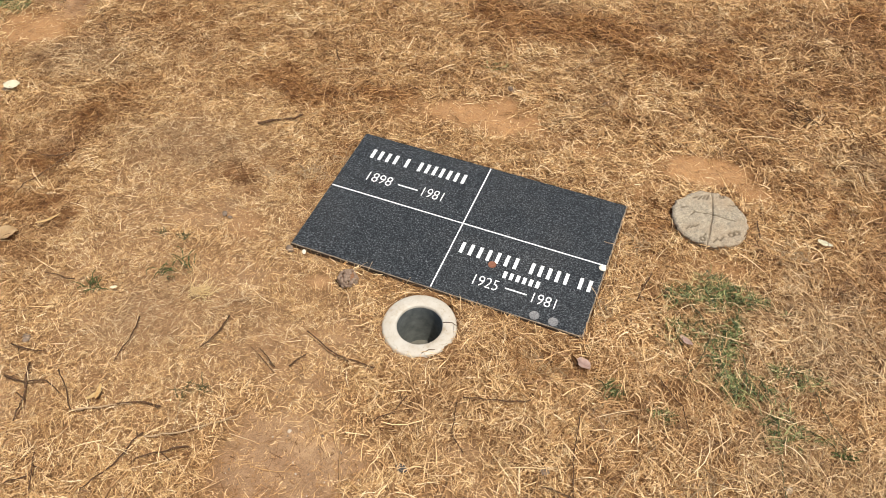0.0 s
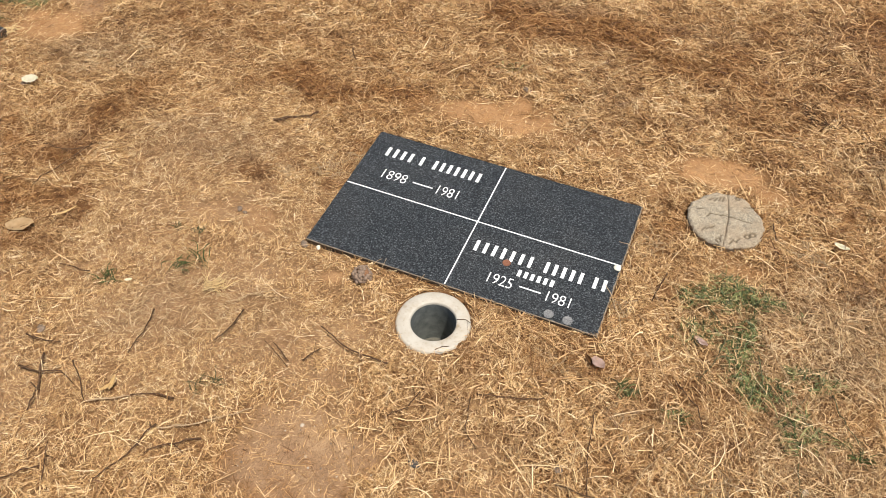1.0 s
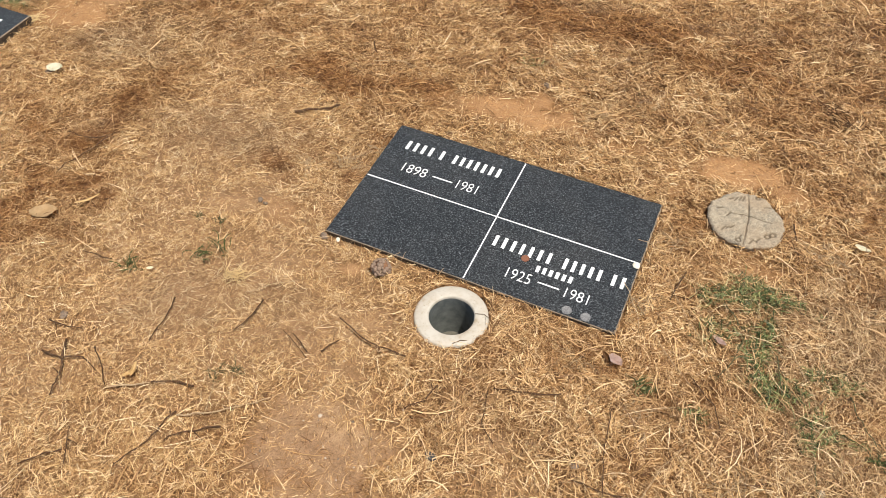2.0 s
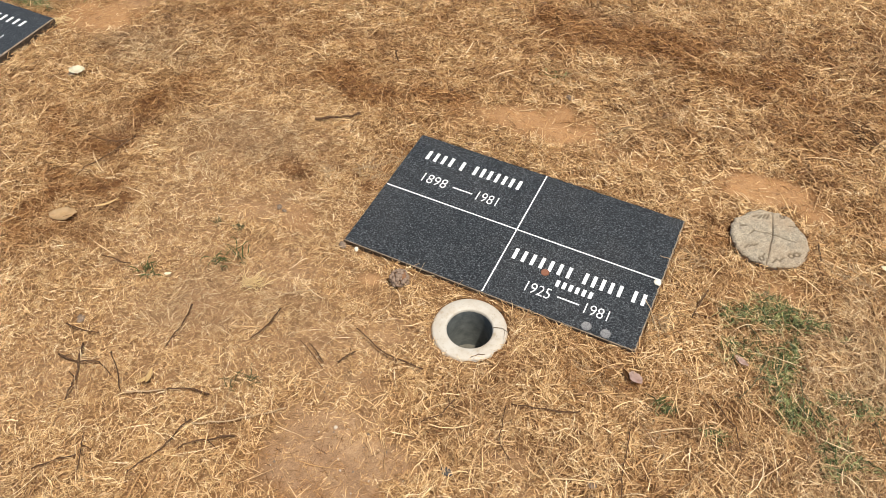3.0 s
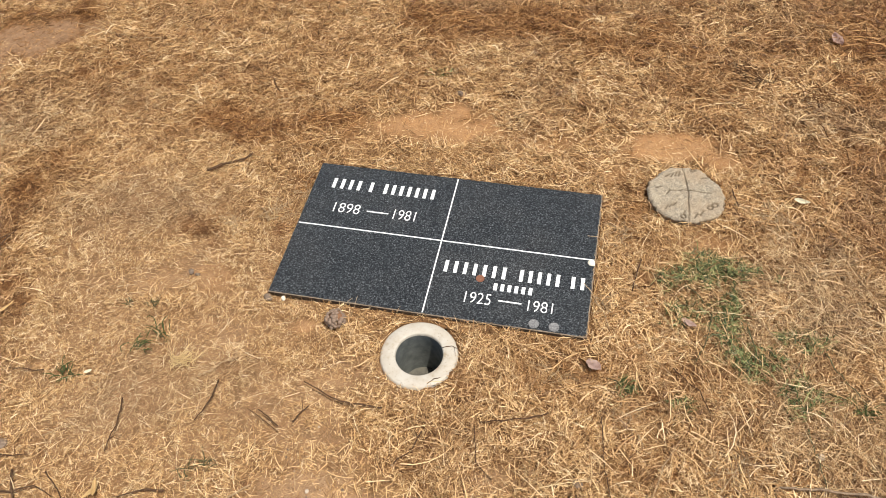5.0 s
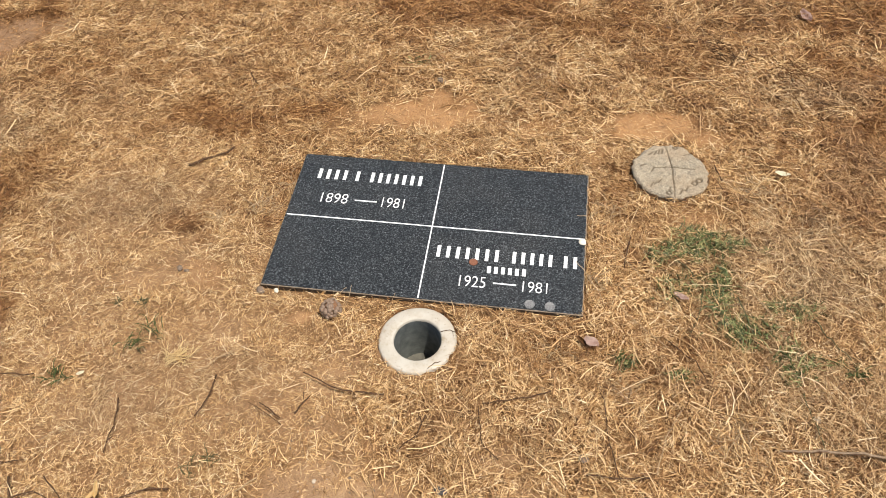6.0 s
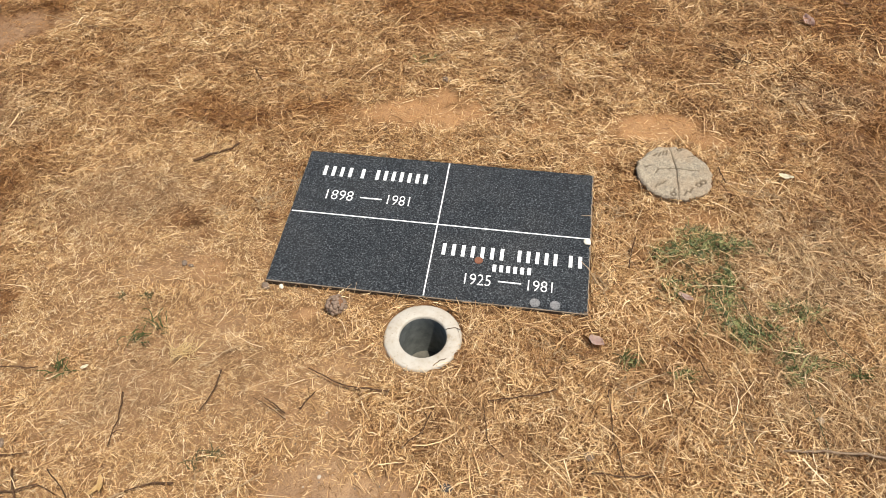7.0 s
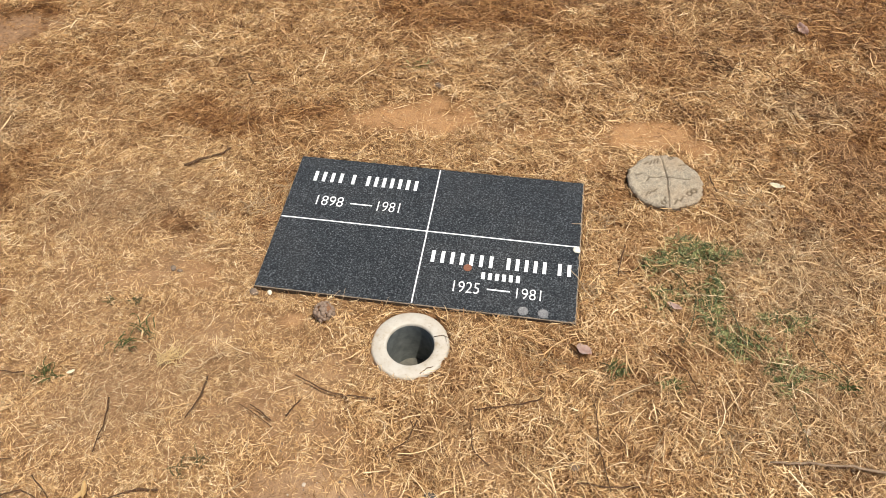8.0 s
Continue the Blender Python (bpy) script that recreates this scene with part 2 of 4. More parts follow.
# Rust-brown thatch; a few spots paint shade into the grass colour.
RUST_SHADE_SPOTS = [
    (0.024, 0.893, 0.30, 0.09, 12, 1.0), (0.105, 0.934, 0.10, 0.06, 10, 1.0), (-0.696, 0.322, 0.12, 0.07, 25, 0.9), (-0.467, 0.338, 0.13, 0.05, 15, 0.8),
    # The strip at x -0.388 paints the shade along the slab's left side.
    (-1.188, -0.170, 0.20, 0.14, 30, 0.7), (0.773, 1.154, 0.15, 0.08, 10, 0.9), (0.677, 0.712, 0.20, 0.07, 20, 0.4), (-0.388, -0.050, 0.035, 0.17, 0, 0.9),
    (-0.576, -0.060, 0.06, 0.04, -20, 0.9), (-1.093, 0.452, 0.40, 0.18, 25, 0.4), (-0.943, 0.141, 0.25, 0.10, 20, 0.25), (-1.009, -0.359, 0.18, 0.17, 0, 0.95), (0.278, -0.300, 0.14, 0.06, 10, 0.4),
]
RUST_SHADE_SPOTS += [
    (-1.46, 0.60, 0.20, 0.12, 15, 1.0), (-0.10, -0.73, 0.13, 0.07, 10, 0.55), (-1.50, 0.45, 0.08, 0.08, 0, 0.7),
    (-0.287, 0.525, 0.15, 0.08, 10, 0.3), (0.406, 0.834, 0.20, 0.09, 15, 0.7), (-0.417, 0.708, 0.30, 0.08, 15, 0.3), (0.098, -0.330, 0.05, 0.03, -30, 0.6),
    # The spot at (0.85, 0.92) darkens the grass colour for its shadowed gaps.
    (0.421, 0.143, 0.04, 0.10, 0, 0.5), (1.010, 0.631, 0.18, 0.14, 20, 0.85), (-0.794, -0.020, 0.20, 0.10, 0, 0.4), (0.967, 1.206, 0.35, 0.14, 20, 0.85), (0.85, 0.92, 0.32, 0.18, 15, 0.6), (1.088, 0.407, 0.18, 0.26, 0, 0.85), (1.165, 1.019, 0.25, 0.25, 0, 0.9),
]
GREY_SPOTS = [
    (-0.843, -0.020, 0.20, 0.10, 20, 0.7), (-1.288, 0.180, 0.22, 0.09, 25, 0.55), (1.006, 0.285, 0.14, 0.16, 0, 0.6), (0.938, 0.560, 0.15, 0.10, 0, 0.6),
    (0.699, -0.099, 0.20, 0.14, 0, 0.35), (-0.046, 0.995, 0.15, 0.05, 10, 0.6), (0.357, 1.018, 0.16, 0.06, 10, 0.5), (-0.447, -0.459, 0.20, 0.08, 20, 0.9), (0.851, 0.002, 0.20, 0.14, 0, 0.9), (0.877, -0.361, 0.18, 0.14, 0, 0.7),
]
GREEN_SPOTS = [
    (0.595, 0.018, 0.095, 0.032, 8, 1.0), (0.507, -0.010, 0.022, 0.020, 0, 0.6), (0.683, 0.029, 0.022, 0.018, 0, 0.7), (0.648, -0.072, 0.026, 0.050, -10, 0.7), (0.636, -0.125, 0.03, 0.030, 0, 0.7), (0.665, -0.203, 0.048, 0.032, 10, 0.85),
    (0.712, -0.182, 0.03, 0.02, 0, 0.45), (0.763, -0.132, 0.03, 0.018, 0, 0.45), (0.814, -0.142, 0.03, 0.025, 0, 0.5), (0.781, -0.270, 0.028, 0.035, 0, 0.45), (0.859, -0.258, 0.02, 0.014, 0, 0.35),
    (0.892, -0.283, 0.015, 0.013, 0, 0.8), (0.438, -0.298, 0.024, 0.016, 0, 0.6),
    (0.560, -0.320, 0.022, 0.014, 0, 0.6), (-0.711, -0.484, 0.012, 0.012, 0, 0.25), (-0.575, -0.380, 0.04, 0.022, 25, 0.06), (-0.661, -0.288, 0.009, 0.008, 0, 0.3),
]
GREEN_SPOTS += [(-0.597, -0.286, 0.011, 0.009, 0, 0.2), (-0.344, -0.616, 0.03, 0.010, 25, 0.06), (-1.735, 0.325, 0.07, 0.045, 10, 0.9), (-1.755, 0.232, 0.06, 0.022, 5, 0.9), (0.559, -0.099, 0.05, 0.03, 0, 0.3), (-0.117, 0.607, 0.04, 0.02, 0, 0.15)]


def box_gap(x, y, box):
    """Distance outside a rectangle; negative inside."""
    dx = np.maximum(box[0] - x, x - box[1])
    dy = np.maximum(box[2] - y, y - box[3])
    return np.where((dx > 0) & (dy > 0), np.hypot(np.maximum(dx, 0), np.maximum(dy, 0)), np.maximum(dx, dy))


def ground_z(x, y):
    x, y = np.asarray(x, float), np.asarray(y, float)
    rough = 0.016 * (vnoise(x, y, 0.14, 1) - 0.5) + 0.015 * (vnoise(x, y, 0.045, 5) - 0.5) + 0.009 * (vnoise(x, y, 0.018, 7) - 0.5)
    bare = np.maximum(blobs(x, y, CLAY_SPOTS), blobs(x, y, DUST_SPOTS))
    rough = rough * (1 - 0.55 * bare)
    g = np.minimum(box_gap(x, y, SLAB), box_gap(x, y, SLAB2))
    v = np.hypot(x - VASE[0], y - VASE[1]) - VASE_R
    d = np.hypot(x - DISC[0], y - DISC[1]) - DISC_R
    near = np.clip(np.minimum(np.minimum(g, v), d) / 0.07, 0, 1)
    back = 0.008 * np.clip((y - 0.10) / 0.10, 0, 1) * np.clip(1 - np.abs(x) / 0.6, 0, 1)
    z = rough * (0.25 + 0.75 * near) + (0.003 + 0.007 * np.clip((x + 0.30) / 0.3, 0, 1) * np.clip((-0.15 - y) / 0.05, 0, 1) * (np.abs(x) < 0.45)) * (1 - near) + back * np.clip(1 - g / 0.15, 0, 1)
    z = np.where(g < -0.01, -0.03, z)
    z = np.where(v < -0.008, -0.012, z)
    return np.where(d < -0.012, -0.02, z)


def worn(x, y):
    """How far the turf is worn thin on the sandy side of the plot, 0 to 1."""
    left = np.clip((-x + 0.15 - 1.1 * np.abs(y + 0.40)) / 0.35, 0, 1) * np.clip((x + 1.05) / 0.3, 0, 1) * (0.35 + 0.9 * vnoise(x, y, 0.11, 25))
    return np.clip(left, 0, 1)


def tones(x, y):
    rust = np.clip(blobs(x, y, RUST_SHADE_SPOTS, 0.8) + 0.65 * (vnoise(x, y, 0.13, 31) - 0.42) + 0.7 * (vnoise(x, y, 0.035, 33) - 0.5) + 0.24 * np.clip((y + 0.15) / 0.8, 0, 1) - 0.55 * worn(x, y), 0, 1)
    grey = np.clip(0.5 * blobs(x, y, GREY_SPOTS, 0.5) + 0.4 * (vnoise(x, y, 0.18, 37) - 0.55), 0, 0.9)
    return rust, grey


# ---- ground ----
def axis(lo, hi, step, far):
    mid = np.arange(lo, hi + 1e-9, step)
    out, d, grow = [], 0.0, step
    while d < far:
        grow *= 1.45
        d += grow
        out.append(d)
    out = np.array(out)
    return np.concatenate((lo - out[::-1], mid, hi + out))


def mesh_from(name, verts, quads, material, values=()):
    me = bpy.data.meshes.new(name)
    me.vertices.add(len(verts))
    me.vertices.foreach_set("co", np.asarray(verts, np.float32).ravel())
    me.loops.add(quads.size)
    me.loops.foreach_set("vertex_index", np.asarray(quads, np.int32).ravel())
    me.polygons.add(len(quads))
    me.polygons.foreach_set("loop_start", np.arange(0, quads.size, quads.shape[1], dtype=np.int32))
    for key, v in values:
        me.attributes.new(key, "FLOAT", "POINT").data.foreach_set("value", np.asarray(v, np.float32))
    me.materials.append(material)
    me.update(calc_edges=True)
    return me


def build_ground():
    xs, ys = axis(-2.5, 1.7, 0.013, 900), axis(-1.35, 1.9, 0.013, 900)
    X, Y = np.meshgrid(xs, ys)
    x, y = X.ravel(), Y.ravel()
    z = ground_z(x, y)
    n, k = len(xs), np.arange(len(x)).reshape(X.shape)
    q = np.stack((k[:-1, :-1], k[:-1, 1:], k[1:, 1:], k[1:, :-1]), -1).reshape(-1, 4)
    hole = np.hypot(x - VASE[0], y - VASE[1]) < 0.070
    q = q[~hole[q].any(1)]
    clay, dust = blobs(x, y, CLAY_SPOTS), blobs(x, y, DUST_SPOTS)
    rust, thin = tones(x, y)[0], worn(x, y)
    gap = np.max([-1.12 - y, y - 1.55 - 0.15 * x, -1.55 - 0.45 * x - y, -1.75 + 0.9 * x - y, -2.15 - x, x - 1.4], axis=0)
    dust = np.maximum(dust, 0.8 * np.clip(gap / 0.1 + 0.5, 0, 1))
    me = mesh_from("ground", np.stack((x, y, z), 1), q, SOIL, (("bare", np.maximum(np.maximum(clay, dust), 0.35 * thin)), ("dust", np.maximum(dust, 0.35 * thin) / np.maximum(clay + np.maximum(dust, 0.35 * thin), 1e-3)), ("rust", rust)))
    me.polygons.foreach_set("use_smooth", [True] * len(me.polygons))
    tagged(new("ground", me), "dry bare orange soil under dead trampled grass", "ground", kind="structure")


build_ground()


# ---- memorial slabs ----
def slab_body(box, top, seed):
    """A flat granite slab with a worn chamfer; local to the middle of its base."""
    rnd = random.Random(seed)
    w, d, h = (box[1] - box[0]) / 2, (box[3] - box[2]) / 2, top + 0.05
    ring = []
    for (ax, ay), (bx, by), n in (((-w, -d), (w, -d), 60), ((w, -d), (w, d), 40), ((w, d), (-w, d), 60), ((-w, d), (-w, -d), 40)):
        ring += [(ax + (bx - ax) * i / n, ay + (by - ay) * i / n) for i in range(n)]
    bm = bmesh.new()
    loops = [[], [], []]
    for x, y in ring:
        right = x > w - 1e-4
        chip = max(0.0, rnd.gauss(0, 0.0005)) + (max(0.0, rnd.gauss(0, 0.0012)) if right else 0)
        cut = 0.0016 + chip + (0.0008 if right else 0)
        ix, iy = max(-w + cut, min(w - cut, x)), max(-d + cut, min(d - cut, y))
        jx, jy = x * (1 - 0.3 * chip / w), y * (1 - 0.3 * chip / d)
        loops[0].append(bm.verts.new((x, y, -0.05)))
        loops[1].append(bm.verts.new((jx, jy, top - 0.0016 - 0.6 * chip)))
        loops[2].append(bm.verts.new((ix, iy, top)))
    n = len(ring)
    for lo, hi, idx in ((0, 1, 1), (1, 2, 2)):
        for i in range(n):
            f = bm.faces.new((loops[lo][i], loops[lo][(i + 1) % n], loops[hi][(i + 1) % n], loops[hi][i]))
            f.material_index = idx
    bm.faces.new(loops[2])
    bmesh.ops.recalc_face_normals(bm, faces=bm.faces)
    return bm


def plate(bm, x0, x1, y0, y1, z0, z1, slant=0.0):
    """Adds a small box, its top leaning by slant along x."""
    v = [bm.verts.new((x + (slant if y == y1 else 0), y, z)) for z in (z0, z1) for x, y in ((x0, y0), (x1, y0), (x1, y1), (x0, y1))]
    for a in ((0, 1, 5, 4), (1, 2, 6, 5), (2, 3, 7, 6), (3, 0, 4, 7), (4, 5, 6, 7)):
        bm.faces.new([v[i] for i in a])


def bar_word(bm, x0, x1, y0, y1, count, top):
    """Plain upright bars in place of the letters of one word."""
    step = (x1 - x0) / count
    for i in range(count):
        x = x0 + (i + 0.5) * step
        plate(bm, x - 0.0042, x + 0.0042, y0, y1, top - 0.0006, top + 0.0007)


def digits(text, x0, x1, y0, y1, top, parent):
    cu = bpy.data.curves.new("date", "FONT")
    cu.body, cu.extrude, cu.resolution_u, cu.offset = text, 0.0, 4, -0.006
    tmp = new("date", cu)
    me = bpy.data.meshes.new_from_object(tmp.evaluated_get(bpy.context.evaluated_depsgraph_get()))
    bpy.data.objects.remove(tmp)
    co = np.zeros(len(me.vertices) * 3)
    me.vertices.foreach_get("co", co)
    co = co.reshape(-1, 3)
    lo, hi = co.min(0), co.max(0)
    co[:, 0] = x0 + (co[:, 0] - lo[0]) / (hi[0] - lo[0]) * (x1 - x0)
    co[:, 1] = y0 + (co[:, 1] - lo[1]) / (hi[1] - lo[1]) * (y1 - y0)
    co[:, 2] = top + 0.0007
    me.vertices.foreach_set("co", co.ravel())
    me.materials.append(WHITE)
    ob = new("date", me)
    ob.parent = parent
    return tagged(ob, "white engraved year " + text)


def memorial(name, box, top, names, dates, dashes, label, seed, cross=(0.0, 0.0)):
    cx, cy = (box[0] + box[1]) / 2, (box[2] + box[3]) / 2
    slab = thing(name, (cx, cy, 0), label, "grave marker")
    body = part("granite_body", slab_body(box, top, seed), [GRANITE, SIDE, CHAMFER], slab)
    w, d = (box[1] - box[0]) / 2 - 0.004, (box[3] - box[2]) / 2 - 0.004
    mx, my = cross
    for bx in ((mx - 0.0016, mx + 0.0016, -d, d), (-w, w, my - 0.0016, my + 0.0016)):
        bm = bmesh.new()
        plate(bm, *bx, top - 0.0006, top + 0.0004 + (0.0002 if bx[0] < -0.1 else 0))
        part("dividing_line", bm, WHITE, slab, "thin white engraved line")
    for x0, x1, y0, y1, count in names:
        bm = bmesh.new()
        bar_word(bm, x0 - cx, x1 - cx, y0 - cy, y1 - cy, count, top)
        part("inscription", bm, WHITE, slab, "white engraved lettering")
    for text, x0, x1, y0, y1 in dates:
        digits(text, x0 - cx, x1 - cx, y0 - cy, y1 - cy, top, slab)
    for x0, x1, y in dashes:
        bm = bmesh.new()
        plate(bm, x0 - cx, x1 - cx, y - 0.0018 - cy, y + 0.0018 - cy, top - 0.0006, top + 0.0007)
        part("dash", bm, WHITE, slab)
    return slab


memorial(
    "memorial_slab", SLAB, SLAB_TOP,
    [(-0.313, -0.228, 0.122, 0.154, 4), (-0.219, -0.195, 0.122, 0.154, 1), (-0.180, -0.041, 0.122, 0.154, 7), (0.015, 0.169, -0.088, -0.055, 7), (0.187, 0.288, -0.088, -0.055, 5), (0.301, 0.343, -0.088, -0.055, 2), (0.137, 0.230, -0.121, -0.102, 6)],
    [("1898", -0.281, -0.215, 0.045, 0.076), ("1981", -0.131, -0.077, 0.045, 0.076), ("1925", 0.083, 0.141, -0.163, -0.133), ("1981", 0.222, 0.276, -0.163, -0.134)],
    [(-0.198, -0.144, 0.059), (0.157, 0.208, -0.147)],
    "speckled black granite grave slab with white lines, set flush in dry grass", 1, (0.0, 0.002))
memorial(
    "memorial_slab", SLAB2, 0.030,
    [(-1.960, -1.850, 0.092, 0.120, 4), (-1.838, -1.818, 0.092, 0.120, 1), (-1.790, -1.662, 0.092, 0.120, 5)], [("1981", -1.752, -1.678, 0.012, 0.038)], [(-1.826, -1.776, 0.025)],
    "dark granite grave slab with soil-stained side at the edge of the lawn", 2)


# ---- sunken flower vase ----
def lathe(profile, steps=72, wob=0.0, seed=0):
    """A turned surface from (radius, height) pairs."""
    bm = bmesh.new()
    rnd = random.Random(seed)
    ph = [rnd.uniform(0, 6.28) for _ in range(4)]
    rings = []
    for r, z in profile:
        ring = []
        for i in range(steps):
            a = 2 * math.pi * i / steps
            k = 1 + wob * (math.sin(2 * a + ph[0]) + 0.6 * math.sin(5 * a + ph[1]) + 0.4 * math.sin(9 * a + ph[2]))
            ring.append(bm.verts.new((r * k * math.cos(a), r * k * math.sin(a), z)))
        rings.append(ring)
    for a, b in zip(rings, rings[1:]):
        for i in range(steps):
            bm.faces.new((a[i], a[(i + 1) % steps], b[(i + 1) % steps], b[i]))
    return bm


def build_vase():
    vase = thing("grave_vase", (*VASE, 0), "cream plastic flower vase ring sunk in the ground, empty", "flower vase")
    r, o = BORE_R, VASE_R
    bm = lathe([(o - 0.004, -0.03), (o, -0.004), (o, 0.006), (o - 0.0015, 0.0112), (o - 0.005, 0.0134), (r + 0.005, 0.0136), (r + 0.0025, 0.0126), (r + 0.0012, 0.0105), (r + 0.0006, 0.0065)], 96, 0.0035, 3)
    part("rim", bm, CREAM, vase, "sun-bleached cream rim", True)
    part("tube", lathe([(r + 0.0004, 0.0075), (r - 0.001, -0.06), (r - 0.003, -0.135)], 96), LINER, vase, "dark grey inner wall", True)
    bm = lathe([(r + 0.004, -0.118), (0.035, -0.121), (0.018, -0.117), (0.001, -0.118)], 48, 0.01, 5)
    part("mud", bm, MUD, vase, "damp mud at the bottom", True)
    for i, (x, y, a) in enumerate(((-0.008, -0.020, 20), (0.004, -0.026, 50), (-0.016, -0.010, -30), (0.010, -0.012, 5))):
        bm = bmesh.new()
        plate(bm, -0.006, 0.006, -0.0008, 0.0008, 0, 0.001)
        bmesh.ops.transform(bm, matrix=pose(x, y, -0.117, 0, 6, a), verts=bm.verts)
        part("straw_bit", bm, GOLD_LEAF, vase)


build_vase()


# ---- concrete lot marker ----
def build_disc():
    disc = thing("lot_marker", (*DISC, 0), "round worn concrete marker with a scratched cross and faint marks", "lot marker")
    rnd = random.Random(11)
    marks = [((-0.046, -0.006), (-0.040, 0.004)), ((-0.040, 0.004), (0.004, 0.010)), ((0.004, 0.010), (0.058, 0.009)), ((-0.009, 0.084), (0.004, 0.010)), ((0.004, 0.010), (0.008, -0.085))]
    for x, y, turn, ln in ((-0.047, 0.053, 40, 0.012), (-0.036, 0.056, 70, 0.015), (-0.027, 0.062, 75, 0.014), (-0.019, 0.064, 80, 0.014), (0.040, 0.056, 20, 0.014), (-0.066, 0.010, 25, 0.012), (-0.045, -0.052, 60, 0.014),
                           (-0.036, -0.046, 55, 0.014), (-0.026, -0.037, 55, 0.013), (-0.003, -0.062, 75, 0.012), (0.022, -0.069, 70, 0.014), (0.030, -0.062, 160, 0.009), (0.036, -0.056, 60, 0.015)):
        c, n = math.cos(radians(turn)) * ln / 2, math.sin(radians(turn)) * ln / 2
        marks.append(((x - c, y - n), (x + c, y + n)))
    for x, y, r in ((0.014, 0.079, 0.005), (-0.006, -0.074, 0.006), (0.056, -0.037, 0.0062), (0.066, -0.028, 0.0062)):
        ring = [(x + r * math.cos(k * math.pi / 4), y + r * math.sin(k * math.pi / 4)) for k in range(9)]
        marks += list(zip(ring, ring[1:]))
    rings, steps = 52, 200
    ph = [rnd.uniform(0, 6.28) for _ in range(5)]
    th = np.linspace(0, 2 * math.pi, steps, endpoint=False)
    edge = DISC_R * (1 + 0.020 * np.sin(2 * th + ph[0]) + 0.014 * np.sin(3 * th + ph[1]) + 0.010 * np.sin(7 * th + ph[2]) + 0.03 * (vnoise(th * 0.1, th * 0, 0.012, 4) - 0.5) * 2 + 0.02 * (vnoise(th * 0.1, th * 0, 0.005, 14) - 0.5))
    edge *= 1 - 0.075 * np.exp(-((th - 0.80) / 0.26) ** 2) - 0.04 * np.exp(-((th - 2.55) / 0.18) ** 2) + 0.03 * np.exp(-((th - 4.1) / 0.3) ** 2)
    rad = np.concatenate((np.linspace(0.01, 1, rings), [1.0, 0.985, 0.96, 0.97]))
    R, T = rad[:, None] * edge[None, :], np.broadcast_to(th, (len(rad), steps))
    x, y = R * np.cos(T), R * np.sin(T)
    z = 0.025 + 0.0026 * (vnoise(x, y, 0.02, 2) - 0.5) + 0.0016 * (vnoise(x, y, 0.007, 6) - 0.5)
    dirt = np.zeros_like(x)
    for (ax, ay), (bx, by) in marks:
        wx, wy = x + 0.003 * (vnoise(x, y, 0.02, 8) - 0.5), y + 0.003 * (vnoise(x, y, 0.02, 12) - 0.5)
        t = np.clip(((wx - ax) * (bx - ax) + (wy - ay) * (by - ay)) / ((bx - ax) ** 2 + (by - ay) ** 2), 0, 1)
        dist = np.hypot(wx - ax - t * (bx - ax), wy - ay - t * (by - ay))
        wide = 0.0014 if abs(ax - bx) + abs(ay - by) > 0.03 else 0.0019
        z -= 0.0030 * np.exp(-(dist / wide) ** 2)
        dirt = np.maximum(dirt, np.exp(-(dist / wide) ** 2))
    z -= 0.005 * np.clip((rad[:, None] - 0.93) / 0.07, 0, 1) ** 2
    for k, drop in ((rings, 0.003), (rings + 1, 0.008), (rings + 2, 0.014), (rings + 3, 0.035)):
        z[k] -= drop
    idx = np.arange(x.size).reshape(x.shape)
    nxt = np.roll(idx, -1, 1)
    q = np.stack((idx[:-1], idx[1:], nxt[1:], nxt[:-1]), -1).reshape(-1, 4)
    me = mesh_from("stone", np.stack((x.ravel(), y.ravel(), z.ravel()), 1), q, CONCRETE, (("dirt", dirt.ravel()),))
    me.polygons.foreach_set("use_smooth", [True] * len(me.polygons))
    ob = new("stone", me)
    ob.parent = disc


build_disc()


# ---- coins and small stones on the slab ----
def coin(name, x, y, r, turn, material, label):
    ob = thing(name, (x, y, SLAB_TOP + 0.0008), label, "coin", "coins on the slab", turn)
    bm = lathe([(0.0005, 0.0011), (r * 0.5, 0.0012), (r * 0.88, 0.0011), (r * 0.92, 0.0014), (r * 0.97, 0.0014), (r, 0.0011), (r, 0.0001)], 40)
    part("face", bm, material, ob, smooth=True)
    bm = lathe([(0.0004, 0.0016), (r * 0.3, 0.0016), (r * 0.5, 0.0010)], 14, 0.10, int(x * 1000))
    part("relief", bm, material, ob, smooth=True)


coin("penny", 0.108, -0.095, 0.0095, 10, COPPER, "dull brown copper coin lying on the slab")
coin("silver_coin", 0.241, -0.194, 0.0112, 40, NICKEL, "worn silver-grey coin lying on the slab")
coin("silver_coin", 0.284, -0.195, 0.0112, 130, NICKEL, "worn silver-grey coin lying on the slab")


